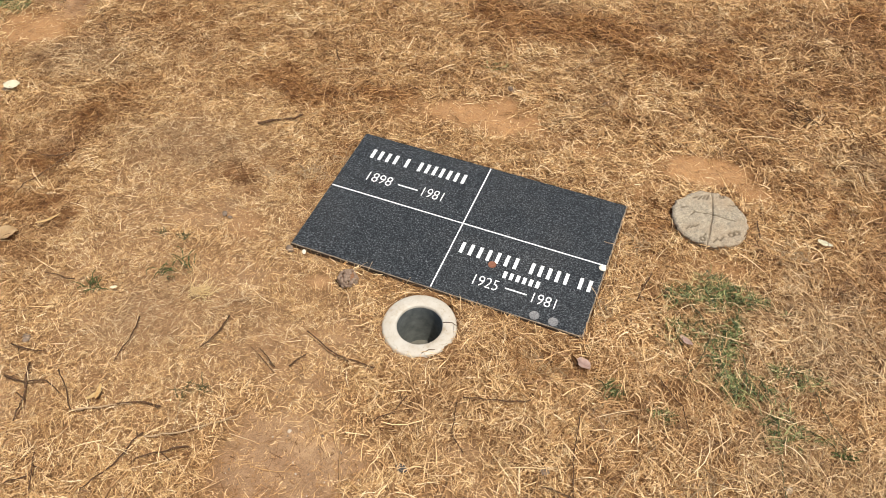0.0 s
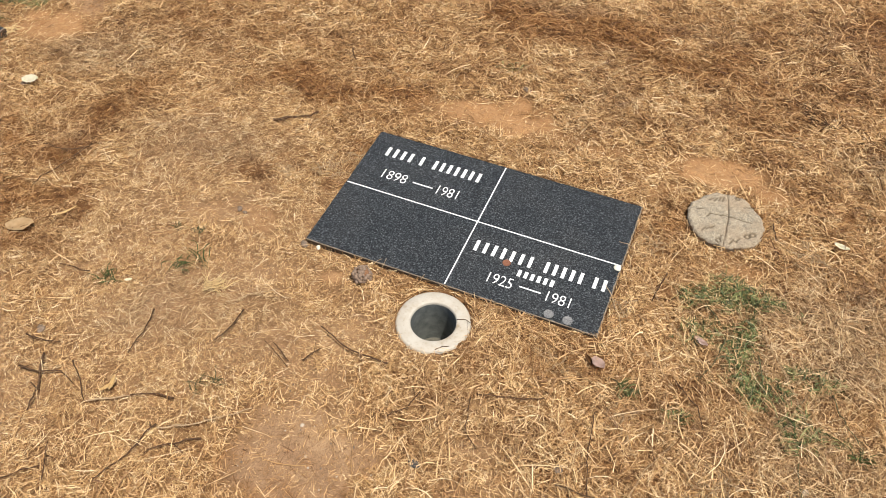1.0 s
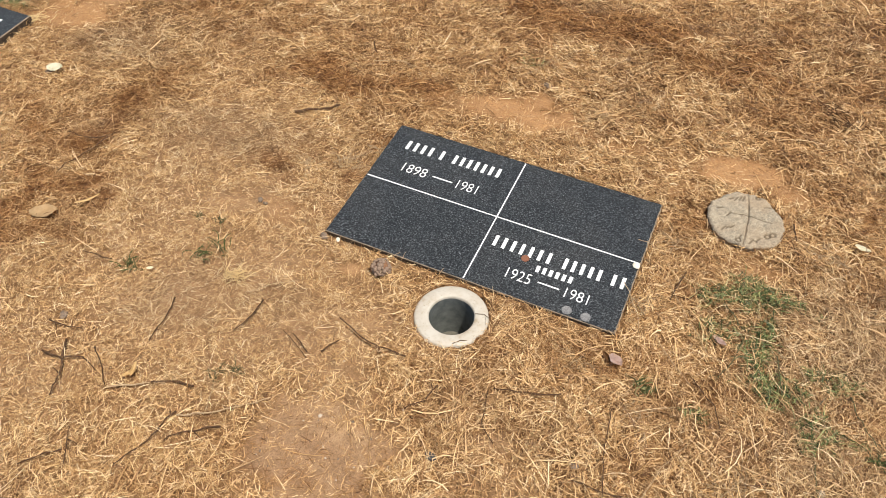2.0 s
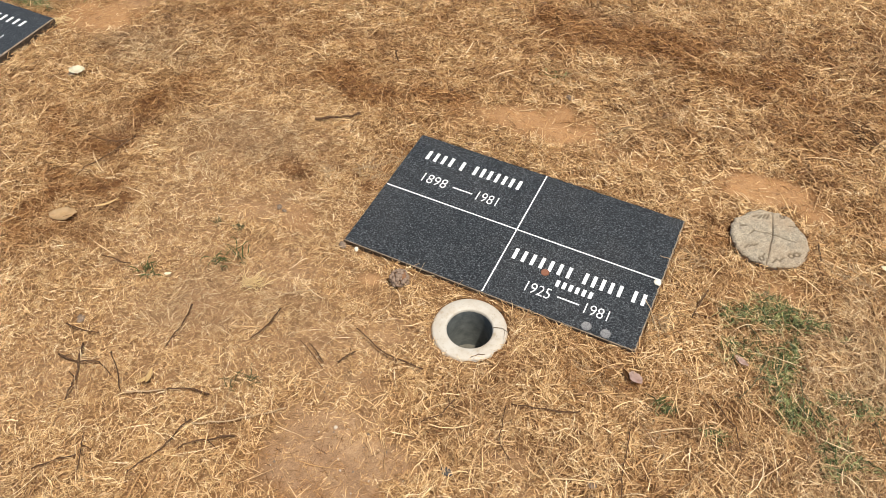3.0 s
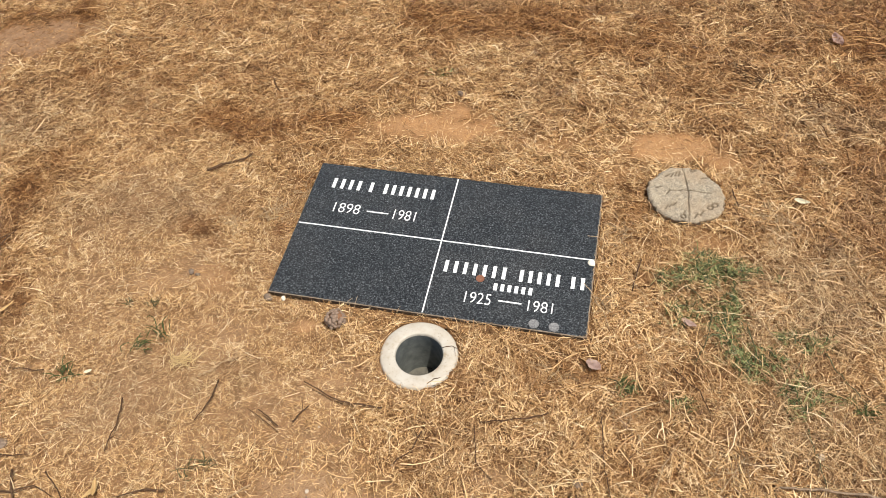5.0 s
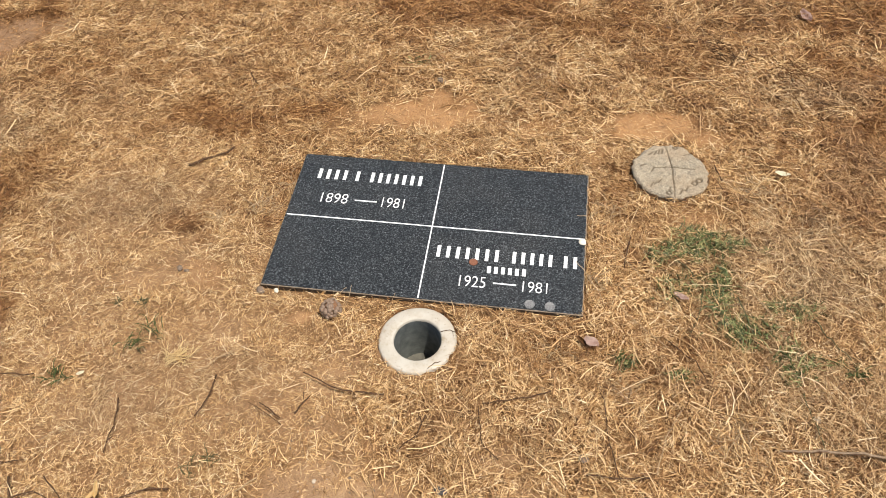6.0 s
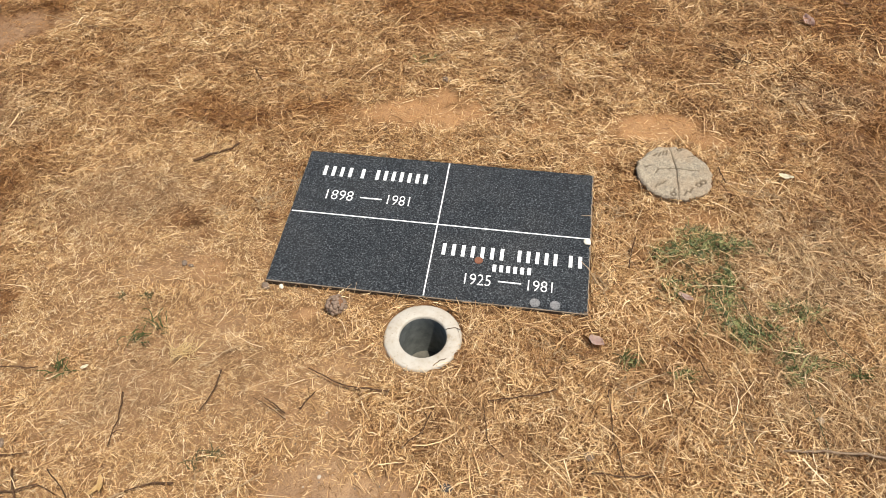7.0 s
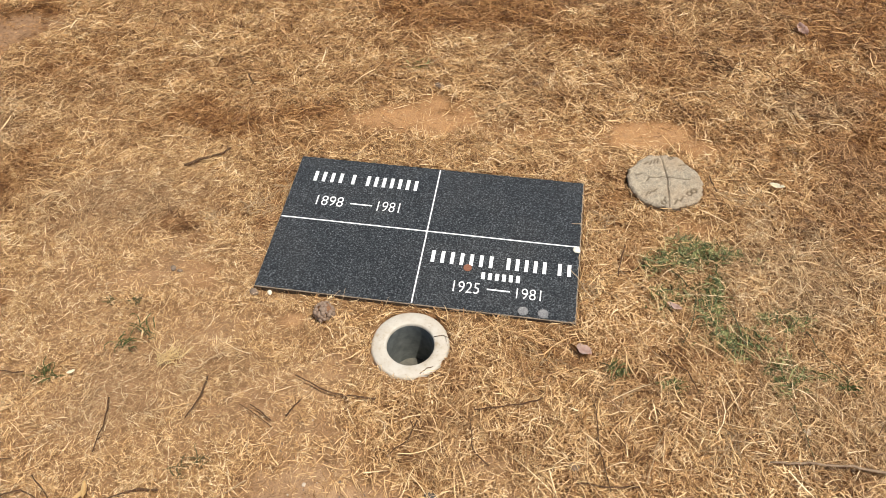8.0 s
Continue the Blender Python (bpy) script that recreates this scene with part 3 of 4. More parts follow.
def stone(name, x, y, z, size, material, label, seed, category="stone", heart=False):
    """A small rounded pebble, or a heart-shaped one."""
    rnd = random.Random(seed)
    bm = bmesh.new()
    bmesh.ops.create_icosphere(bm, subdivisions=3, radius=1)
    off = Vector((rnd.uniform(0, 50), rnd.uniform(0, 50), rnd.uniform(0, 50)))
    for v in bm.verts:
        p = v.co.copy()
        k = 1 + 0.22 * noise.noise(p * 1.3 + off) + 0.08 * noise.noise(p * 4 + off)
        if heart:
            a = math.atan2(p.x, -p.y)
            k *= 0.78 + 0.32 * abs(math.sin(a / 2)) ** 0.6 - 0.34 * math.exp(-((abs(a) - math.pi) / 0.45) ** 2)
        v.co = Vector((p.x * size[0], p.y * size[1], p.z * size[2])) * k
    ob = part(name, bm, material, None, smooth=True)
    ob.matrix_basis = pose(x, y, z + size[2] * 0.6, 0, 0, 0 if heart else rnd.uniform(0, 360))
    return tagged(ob, label, category)


stone("heart_stone", 0.346, -0.012, SLAB_TOP, (0.0085, 0.0092, 0.0045), CHALK, "cream heart-shaped pebble resting on the slab edge", 3, heart=True)


def on_ground(x, y):
    """The height of whatever lies under a place: slab, rim or soil."""
    if box_gap(x, y, SLAB) < 0:
        return SLAB_TOP - 0.009
    if BORE_R < math.hypot(x - VASE[0], y - VASE[1]) < VASE_R:
        return 0.004
    return float(ground_z(x, y))


for x, y, size, mat, label in (
    (-0.129, -0.627, (0.0045, 0.004, 0.003), PALE_GRIT, "small pale pebble on bare soil"),
    (-0.760, -0.650, (0.011, 0.009, 0.005), GREY_STONE, "grey stone among dry straw"),
    (-0.558, -0.178, (0.008, 0.006, 0.005), GREY_STONE, "grey pebble on thin dusty soil"),
    (-0.541, -0.182, (0.006, 0.004, 0.004), GREY_STONE, "grey pebble on thin dusty soil"),
    (0.110, -0.617, (0.008, 0.014, 0.004), SLATE, "dark grey oval chip on the straw"),
    (0.368, -0.524, (0.010, 0.009, 0.005), GREY_STONE, "bluish grey chip in the straw"),
    (-0.055, 0.528, (0.014, 0.010, 0.006), GREY_STONE, "pale grey stone beside orange soil"),
    (-0.317, -0.216, (0.007, 0.005, 0.004), CHALK, "cream pebble below the slab edge"),
    (-0.350, -0.222, (0.011, 0.008, 0.006), GREY_STONE, "grey pebble at the slab corner"),
    (0.803, -0.390, (0.008, 0.006, 0.004), PALE_GRIT, "tan pebble in long straw"),
    (-1.382, -0.008, (0.009, 0.007, 0.006), GREY_STONE, "grey stone near a bleached leaf"),
):
    stone("pebble", x, y, on_ground(x, y) + 0.006 * (1 - float(np.maximum(blobs(x, y, CLAY_SPOTS), blobs(x, y, DUST_SPOTS)))), size, mat, label, int(abs(x * 991 + y * 77)) + 1, "pebble")
rnd = random.Random(5)
for i in range(46):
    x, y = rnd.gauss(-0.08, 0.10), rnd.gauss(-0.66, 0.07)
    s = rnd.uniform(0.0010, 0.0022)
    stone("pebble", x, y, on_ground(x, y), (s * 1.3, s, s * 0.8), PALE_GRIT if rnd.random() < 0.6 else GREY_STONE, "grain of pale gravel on bare soil", i, "pebble")


# ---- pine cone ----
def build_cone():
    x, y = -0.182, -0.255
    cone = thing("pine_cone", (x, y, on_ground(x, y)), "weathered brown pine cone lying below the slab", "pine cone", turn=25)
    bm = bmesh.new()
    bmesh.ops.create_icosphere(bm, subdivisions=3, radius=0.017)
    for v in bm.verts:
        v.co = Vector((v.co.x, v.co.y, v.co.z * 0.85)) * (1 + 0.1 * noise.noise(v.co * 300)) + Vector((0.003, 0.002, 0.013))
    part("core", bm, CONE_HEART, cone, "brown crumbling heart")
    bm = bmesh.new()
    bmesh.ops.create_icosphere(bm, subdivisions=2, radius=1)
    for v in bm.verts:
        p = v.co.copy()
        v.co = Vector((p.x * 0.0058, p.y * 0.0048, p.z * 0.0030 + 0.0016 * max(0, 1 - (p.x ** 2 + p.y ** 2) * 2.5)))
    scale = part("scale", bm, CONE, cone, smooth=True)
    first, rows = True, ((-5, 15, 0.0205), (22, 14, 0.0205), (47, 10, 0.0200), (72, 5, 0.0185))
    for k, (el, n, r) in enumerate(rows):
        for i in range(n):
            a, e = 2 * math.pi * (i + 0.5 * (k % 2)) / n + rnd.uniform(-0.08, 0.08), radians(el + rnd.uniform(-6, 6))
            d = Vector((math.cos(e) * math.cos(a), math.cos(e) * math.sin(a), math.sin(e) * 0.85))
            if d.x > 0.35 and d.z > 0.45:
                continue
            m = Matrix.Translation(d * r * rnd.uniform(0.9, 1.06) + Vector((0.0, 0.0, 0.013))) @ d.to_track_quat("Z", "X").to_matrix().to_4x4() @ pose(0, 0, 0, rnd.uniform(-28, 28), rnd.uniform(-28, 28), rnd.uniform(-30, 30)) @ Matrix.Scale(rnd.uniform(0.75, 1.25), 4)
            if first:
                scale.matrix_basis, first = m, False
            else:
                o = new("scale", scale.data)
                o.parent, o.matrix_basis = cone, m


build_cone()


# ---- leaves ----
def leaf(x, y, length, width, turn, lift, curl, material, label, seed, name="dry_leaf"):
    """A curled dry leaf with a midrib fold, some thickness and a ragged outline."""
    rnd = random.Random(seed)
    bm, n, k = bmesh.new(), 12, 5
    grid = []
    for i in range(n + 1):
        t = i / n
        half = width / 2 * math.sin(math.pi * min(1, t * 0.94 + 0.05)) ** 0.75 * (1 + rnd.uniform(-0.13, 0.13))
        grid.append([bm.verts.new(((t - 0.5) * length, s * half, curl * (s * s * width * 0.5 + (t - 0.4) ** 2 * length * 0.7) + rnd.uniform(-1, 1) * width * 0.025 + 0.002)) for s in [j / k * 2 - 1 for j in range(k + 1)]])
    for a, b in zip(grid, grid[1:]):
        for j in range(k):
            bm.faces.new((a[j], a[j + 1], b[j + 1], b[j]))
    bmesh.ops.solidify(bm, geom=bm.faces[:], thickness=0.0006)
    ob = part(name, bm, material, None, smooth=True)
    ob.matrix_basis = pose(x, y, on_ground(x, y) + 0.015, lift, lift * 0.4, turn)
    return tagged(ob, label, "leaf")


leaf(-1.366, 0.005, 0.044, 0.034, 35, 8, 0.35, CREAM_LEAF, "bleached cream leaf curled on the dead grass", 1)
leaf(-1.004, -0.438, 0.065, 0.040, 35, 6, 0.3, TAN_LEAF, "flat tan leaf on dry grass", 2)
leaf(0.374, -0.271, 0.036, 0.024, -35, -8, 0.4, PINK_LEAF, "pinkish brown curled leaf below the slab corner", 3)
# Dark sliver added for the pink leaf's shaded underside, not a second leaf.
leaf(0.356, -0.267, 0.026, 0.010, -40, 25, 1.0, RUSTY, "dark curled sliver for the shaded underside of the pinkish leaf", 4)
leaf(0.561, -0.132, 0.034, 0.016, -30, -8, 0.4, PINK_LEAF, "pale pinkish leaf among green shoots", 5)
leaf(0.810, 0.251, 0.034, 0.014, -10, 8, 0.5, CREAM_LEAF, "small whitish curled leaf scrap", 6)
leaf(0.956, 0.908, 0.050, 0.026, -60, 20, 0.8, PINK_LEAF, "pinkish curled leaf on dead grass", 7)
leaf(-0.660, -0.473, 0.017, 0.008, 35, 8, 0.4, CREAM_LEAF, "small cream leaf scrap beside a green tuft", 13)
leaf(-0.526, -0.704, 0.034, 0.010, 110, 14, 0.8, GOLD_LEAF, "yellow dry husk in the straw", 10)
leaf(-0.534, -0.712, 0.030, 0.009, 60, 10, 0.8, GOLD_LEAF, "yellow dry husk in the straw", 11)
leaf(-0.941, -0.359, 0.06, 0.006, 55, 14, 0.8, GOLD_LEAF, "long yellow dry blade beside a tan leaf", 12)


# ---- twigs and stems ----
def twig(points, r0, r1, material=TWIG, label="thin dark dry twig lying on the straw", lift=0.016, seed=1, side=0, name="twig"):
    """A knotted tapering twig along points (x, y), with short side shoots."""
    rnd = random.Random(seed)
    r0, r1 = 0.60 * r0, 0.60 * r1
    fine = []
    for (ax, ay), (bx, by) in zip(points, points[1:]):
        n = max(3, int(math.hypot(bx - ax, by - ay) / 0.011))
        fine += [(ax + (bx - ax) * i / n, ay + (by - ay) * i / n) for i in range(n)]
    fine.append(points[-1])
    mid = fine[len(fine) // 2]
    base = Vector((mid[0], mid[1], on_ground(*mid)))
    pts = []
    for i, (x, y) in enumerate(fine):
        j = 0.0007 if 0 < i < len(fine) - 1 else 0
        pts.append(Vector((x + rnd.gauss(0, j), y + rnd.gauss(0, j), on_ground(x, y) + lift + rnd.uniform(-0.001, 0.0015))) - base)
    bm = bmesh.new()

    def tube(path, ra, rb):
        rings = []
        for i, p in enumerate(path):
            d = (path[min(i + 1, len(path) - 1)] - path[max(i - 1, 0)]).normalized()
            u = d.cross(Vector((0, 0, 1))).normalized()
            v = u.cross(d)
            r = (ra + (rb - ra) * i / (len(path) - 1)) * rnd.uniform(0.9, 1.12)
            rings.append([bm.verts.new(p + r * (math.cos(a) * u + math.sin(a) * v)) for a in [2 * math.pi * k / 7 for k in range(7)]])
        for a, b in zip(rings, rings[1:]):
            for k in range(7):
                bm.faces.new((a[k], a[(k + 1) % 7], b[(k + 1) % 7], b[k]))
        bm.faces.new(rings[0][::-1])
        bm.faces.new(rings[-1])

    tube(pts, r0, r1)
    for _ in range(side):
        i = rnd.randrange(1, len(pts) - 1)
        d = (pts[i + 1] - pts[i - 1]).normalized()
        s = Vector((-d.y, d.x, 0)) * rnd.choice((-1, 1))
        q = pts[i] + (d * 0.6 + s * 0.8) * rnd.uniform(0.012, 0.028) + Vector((0, 0, rnd.uniform(-0.002, 0.003)))
        tube([pts[i], (pts[i] + q) / 2 + Vector((0, 0, 0.001)), q], r1 * 0.8, r1 * 0.4)
    ob = part(name, bm, material, None, smooth=True)
    ob.matrix_basis = Matrix.Translation(base)
    return tagged(ob, label, "twig", "fallen twigs" if name == "twig" else "dry stems")


for k, (pts, r0, r1, side) in enumerate((
    ([(-0.640, 0.124), (-0.591, 0.164), (-0.543, 0.200)], 0.0058, 0.0040, 0),
    ([(-0.391, -0.537), (-0.377, -0.489), (-0.378, -0.441)], 0.0020, 0.0032, 0),
    ([(-0.642, -0.819), (-0.671, -0.759), (-0.702, -0.700)], 0.0026, 0.0038, 1),
    ([(-0.728, -0.745), (-0.682, -0.740), (-0.643, -0.720), (-0.608, -0.730)], 0.0036, 0.0018, 1),
    ([(-0.475, -0.711), (-0.427, -0.685), (-0.393, -0.681)], 0.0020, 0.0036, 0),
    ([(-0.429, -0.885), (-0.403, -0.816), (-0.386, -0.745)], 0.0016, 0.0032, 1),
    ([(-0.374, -0.803), (-0.334, -0.762), (-0.288, -0.735)], 0.0016, 0.0028, 1),
)):
    twig(pts, r0, r1, seed=k + 20, side=side)
for k, (pts, r0, r1, side) in enumerate((
    ([(-0.204, -0.410), (-0.128, -0.436), (-0.080, -0.440), (-0.030, -0.440)], 0.0020, 0.0030, 0),
    ([(0.167, -0.438), (0.220, -0.428), (0.260, -0.414), (0.298, -0.399)], 0.0016, 0.0024, 0),
    ([(0.399, -0.388), (0.411, -0.481), (0.435, -0.566)], 0.0014, 0.0020, 2),
    ([(-0.838, -0.494), (-0.797, -0.490), (-0.756, -0.487)], 0.0018, 0.0026, 0),
    ([(-0.596, -0.959), (-0.569, -0.924), (-0.542, -0.900)], 0.0018, 0.0026, 0),
    ([(-0.637, -0.690), (-0.599, -0.718), (-0.564, -0.751)], 0.0024, 0.0016, 1),
    ([(-0.564, -0.855), (-0.540, -0.890), (-0.512, -0.925)], 0.0014, 0.0022, 1),
    ([(0.020, -0.548), (0.049, -0.516), (0.061, -0.476)], 0.0014, 0.0024, 1),
    ([(-0.294, -0.493), (-0.252, -0.512), (-0.220, -0.526)], 0.0010, 0.0014, 0),
    ([(-0.271, -0.492), (-0.248, -0.502), (-0.224, -0.514)], 0.0016, 0.0022, 0),
    ([(-0.546, -0.628), (-0.547, -0.571), (-0.559, -0.516)], 0.0016, 0.0028, 1),
    ([(0.440, -0.069), (0.445, -0.025), (0.454, 0.018)], 0.0020, 0.0030, 0),
    ([(0.655, 0.270), (0.661, 0.245), (0.669, 0.220)], 0.0032, 0.0024, 0),
)):
    twig(pts, r0, r1, seed=k + 50, side=side)
for k, (pts, r0, r1, side) in enumerate((
    ([(-0.767, -0.679), (-0.727, -0.673), (-0.691, -0.664)], 0.0024, 0.0018, 1),
    ([(0.161, -0.451), (0.170, -0.490), (0.175, -0.521), (0.210, -0.546)], 0.0014, 0.0020, 0),
    ([(-0.200, -0.499), (-0.190, -0.480), (-0.178, -0.460)], 0.0028, 0.0018, 1),
    ([(0.372, -0.560), (0.430, -0.558), (0.489, -0.550)], 0.0020, 0.0026, 0),
    ([(-1.043, -0.131), (-1.070, -0.170), (-1.110, -0.190), (-1.143, -0.193)], 0.0026, 0.0016, 1),
    ([(-1.050, -0.150), (-1.065, -0.230), (-1.085, -0.319)], 0.0028, 0.0016, 1),
    ([(0.515, 0.011), (0.479, -0.044), (0.439, -0.054)], 0.0010, 0.0014, 0),
    ([(0.532, -0.243), (0.585, -0.286), (0.606, -0.338)], 0.0020, 0.0014, 1),
    ([(-0.589, 0.493), (-0.575, 0.470), (-0.560, 0.456)], 0.0034, 0.0022, 1),
)):
    twig(pts, r0, r1, seed=k + 80, side=side)
twig([(0.061, -0.281), (0.080, -0.274), (0.098, -0.281)], 0.0012, 0.0008, label="short bent twig lying over the vase rim", lift=0.0112, seed=9, side=1)
twig([(0.048, -0.372), (0.060, -0.358), (0.072, -0.352)], 0.0013, 0.0010, label="short bent twig lying over the vase rim", lift=0.0112, seed=10)
twig([(-0.178, -0.232), (-0.172, -0.214), (-0.160, -0.196)], 0.0012, 0.0007, PALE_TWIG, "pale straw blade leaning over the slab edge", 0.012, 11, 0, "fallen_straw")
twig([(-0.155, -0.240), (-0.150, -0.215), (-0.150, -0.190)], 0.0010, 0.0007, PALE_TWIG, "pale straw blade leaning over the slab edge", 0.012, 12, 0, "fallen_straw")
twig([(-0.060, -0.235), (-0.055, -0.215), (-0.050, -0.200)], 0.0010, 0.0007, PALE_TWIG, "pale straw blade leaning over the slab edge", 0.012, 13, 0, "fallen_straw")
twig([(0.722, -0.469), (0.801, -0.462), (0.865, -0.461), (0.932, -0.461), (1.040, -0.458)], 0.0032, 0.0054, STICK, "long bleached grey-brown stick lying in straw", 0.022, 5)
twig([(-1.678, 0.402), (-1.64, 0.417), (-1.60, 0.421), (-1.52, 0.416)], 0.0060, 0.0036, STICK, "pale crooked stick lying on bare soil", 0.010, 6, 2)
twig([(-1.56, 0.44), (-1.585, 0.425), (-1.62, 0.42)], 0.0016, 0.0026, STICK, "pale side branch on bare soil", 0.010, 7)
twig([(-0.563, -0.755), (-0.510, -0.731), (-0.476, -0.712)], 0.0030, 0.0024, PALE_TWIG, "pale peeled end of a dark twig", 0.014, 8)
for k, pts in enumerate((
    [(-0.379, -0.751), (-0.319, -0.715), (-0.280, -0.686), (-0.231, -0.642)],
    [(-0.335, -0.718), (-0.348, -0.685), (-0.360, -0.652)],
    [(-0.250, -0.586), (-0.254, -0.568), (-0.257, -0.549)],
    [(-0.682, -0.623), (-0.655, -0.604), (-0.628, -0.589)],
    [(-0.424, -0.443), (-0.385, -0.405), (-0.334, -0.366)],
    [(-0.127, 0.553), (-0.077, 0.628), (-0.028, 0.699)],
    [(-0.560, 0.430), (-0.546, 0.431), (-0.473, 0.451), (-0.412, 0.448)],
    [(-1.329, 0.687), (-1.185, 0.651), (-1.066, 0.634), (-1.005, 0.641)],
    [(0.433, -0.175), (0.490, -0.231), (0.532, -0.258)],
    [(0.620, -0.498), (0.645, -0.455), (0.670, -0.412)],
    [(0.500, -0.539), (0.523, -0.453), (0.555, -0.391)],
    [(0.334, -0.074), (0.357, -0.099), (0.384, -0.140), (0.398, -0.180)],
    [(0.330, 0.062), (0.360, 0.064), (0.400, 0.052)],
    [(0.429, -0.029), (0.499, -0.114), (0.543, -0.170), (0.598, -0.200)],
    [(0.660, -0.029), (0.699, -0.099), (0.758, -0.190), (0.798, -0.260)],
)):
    twig(pts, 0.0015 if k else 0.0024, 0.0011 if k else 0.0017, PALE_TWIG, "pale sun-bleached dry grass stem", 0.017, 100 + k, 0, "fallen_straw")


for k, pts in enumerate(([(0.784, -0.338), (0.794, -0.413), (0.805, -0.453)], [(0.679, -0.119), (0.698, -0.190), (0.718, -0.250)], [(0.609, -0.099), (0.598, -0.170), (0.573, -0.230)], [(0.829, -0.160), (0.858, -0.220), (0.898, -0.270)], [(0.550, -0.029), (0.599, -0.074), (0.654, -0.109)])):
    twig(pts, 0.0024, 0.0014, VINE, "creeping olive green stem in the straw", 0.014, 140 + k, 3, "creeping_stem")


def dead_clump(x, y, n, spread, material, label, seed, name="dead_tuft", category="dead plant", rise=0.5, blade=0.0011):
    """A low tuft of withered curling stems, each its own piece."""
    r = random.Random(seed)
    tuft = thing(name, (x, y, float(ground_z(x, y))), label, category)
    for _ in range(n):
        a, ln = r.uniform(0, 6.28), r.uniform(0.5, 1.0) * spread
        p = Vector((r.gauss(0, spread * 0.35), r.gauss(0, spread * 0.25), r.uniform(0.003, 0.012)))
        bm, prev = bmesh.new(), None
        for k in range(6):
            u = Vector((-math.sin(a), math.cos(a), 0)) * blade * (1 - k / 7)
            ring = [bm.verts.new(p + u), bm.verts.new(p + Vector((0, 0, 0.0016))), bm.verts.new(p - u)]
            if prev:
                for i in range(3):
                    bm.faces.new((prev[i], prev[(i + 1) % 3], ring[(i + 1) % 3], ring[i]))
            prev = ring
            a += r.gauss(0, 0.35)
            p = p + Vector((math.cos(a), math.sin(a), (1.0 - k / 3.5) * rise)) * ln / 5
        part("stem", bm, material, tuft)


dead_clump(-0.475, -0.408, 56, 0.036, GOLD_LEAF, "pale yellow dry tuft on thin soil", 7, rise=0.8)
for x, y, n, spread, mat, label in (
    (-0.711, -0.484, 20, 0.030, GREEN, "small dark green grass tuft in thin straw"),
    (-0.583, -0.390, 16, 0.040, GREEN, "sprawling green grass tuft in thin straw"),
    (-0.546, -0.358, 12, 0.034, GREEN, "sprawling green grass tuft in thin straw"),
    (-0.661, -0.288, 12, 0.014, VINE, "tiny olive tuft on dusty soil"),
    (-0.597, -0.286, 12, 0.014, VINE, "tiny olive tuft on dusty soil"),
    (-0.330, -0.614, 10, 0.028, VINE, "withering olive sprig in straw"),
    (-0.368, -0.640, 10, 0.026, VINE, "withering olive sprig in straw"),
    (0.892, -0.283, 20, 0.024, GREEN, "small dark green tuft in long straw"),
    (0.560, -0.322, 12, 0.022, GREEN, "small grey-green tuft in straw"),
    (0.436, -0.298, 14, 0.022, GREEN, "small green tuft near the slab corner"),
):
    dead_clump(x, y, n, spread, mat, label, int(1000 * abs(x + y)), "grass_tuft", "grass", 1.3, 0.0013)
dead_clump(-0.581, -0.055, 24, 0.048, RUSTY, "withered rusty brown tuft in the dry grass", 1)
dead_clump(-1.065, -0.055, 16, 0.045, RUSTY, "withered brown tuft around a broken twig", 2)
dead_clump(0.073, 0.552, 26, 0.030, RUSTY, "small withered brown tuft behind the slab", 3)
dead_clump(0.407, 0.239, 26, 0.030, RUSTY, "small withered brown tuft beside the slab corner", 4)
dead_clump(0.690, 0.738, 26, 0.060, TWIG, "dark withered tuft in dead grass", 5)
dead_clump(0.749, 0.702, 18, 0.050, TWIG, "dark withered tuft in dead grass", 6)
dead_clump(0.880, 0.640, 30, 0.060, RUSTY, "rusty withered tuft in dead grass", 8)
dead_clump(-1.665, 0.365, 40, 0.075, GOLD_LEAF, "tangle of long pale straw behind the far slab", 9)
dead_clump(-1.600, 0.195, 26, 0.040, GOLD_LEAF, "pale straw tuft at the far slab corner", 10)
dead_clump(0.665, -0.455, 46, 0.085, PALE_TWIG, "fan of long sun-bleached straw", 12, rise=0.25)
dead_clump(0.430, -0.385, 26, 0.060, PALE_TWIG, "tuft of long sun-bleached straw", 13, rise=0.25)
dead_clump(0.300, -0.300, 26, 0.055, PALE_TWIG, "curling pale straw below the slab", 14, rise=0.3)
for x, y, n, spread, label, seed in (
    (-0.36, 0.10, 20, 0.045, "pale straw tuft against the slab side", 15), (-0.42, 0.02, 24, 0.05, "pale straw tuft against the slab side", 16), (0.40, 0.10, 22, 0.05, "pale straw tuft against the slab side", 17),
    (0.385, -0.11, 22, 0.05, "pale straw tuft against the slab side", 18), (0.75, 0.20, 26, 0.06, "loose tangle of bleached stems", 19), (0.88, 0.10, 26, 0.06, "loose tangle of bleached stems", 20), (-0.53, -0.02, 26, 0.055, "loose tangle of bleached stems", 21),
):
    dead_clump(x, y, n, spread, PALE_TWIG, label, seed, rise=0.3)


# ---- dead and living grass ----
class Chart:
    """A function of the plan, kept on a 4 mm grid and read between its nodes."""

    def __init__(self, f):
        self.v = f(*np.meshgrid(np.arange(-2.4, 1.7, 0.004), np.arange(-1.4, 1.9, 0.004)))

    def __call__(self, x, y):
        u, w = np.clip((np.asarray(x) + 2.4) / 0.004, 0, self.v.shape[1] - 1.01), np.clip((np.asarray(y) + 1.4) / 0.004, 0, self.v.shape[0] - 1.01)
        i, j = u.astype(int), w.astype(int)
        a, b, v = u - i, w - j, self.v
        return (v[j, i] * (1 - a) + v[j, i + 1] * a) * (1 - b) + (v[j + 1, i] * (1 - a) + v[j + 1, i + 1] * a) * b


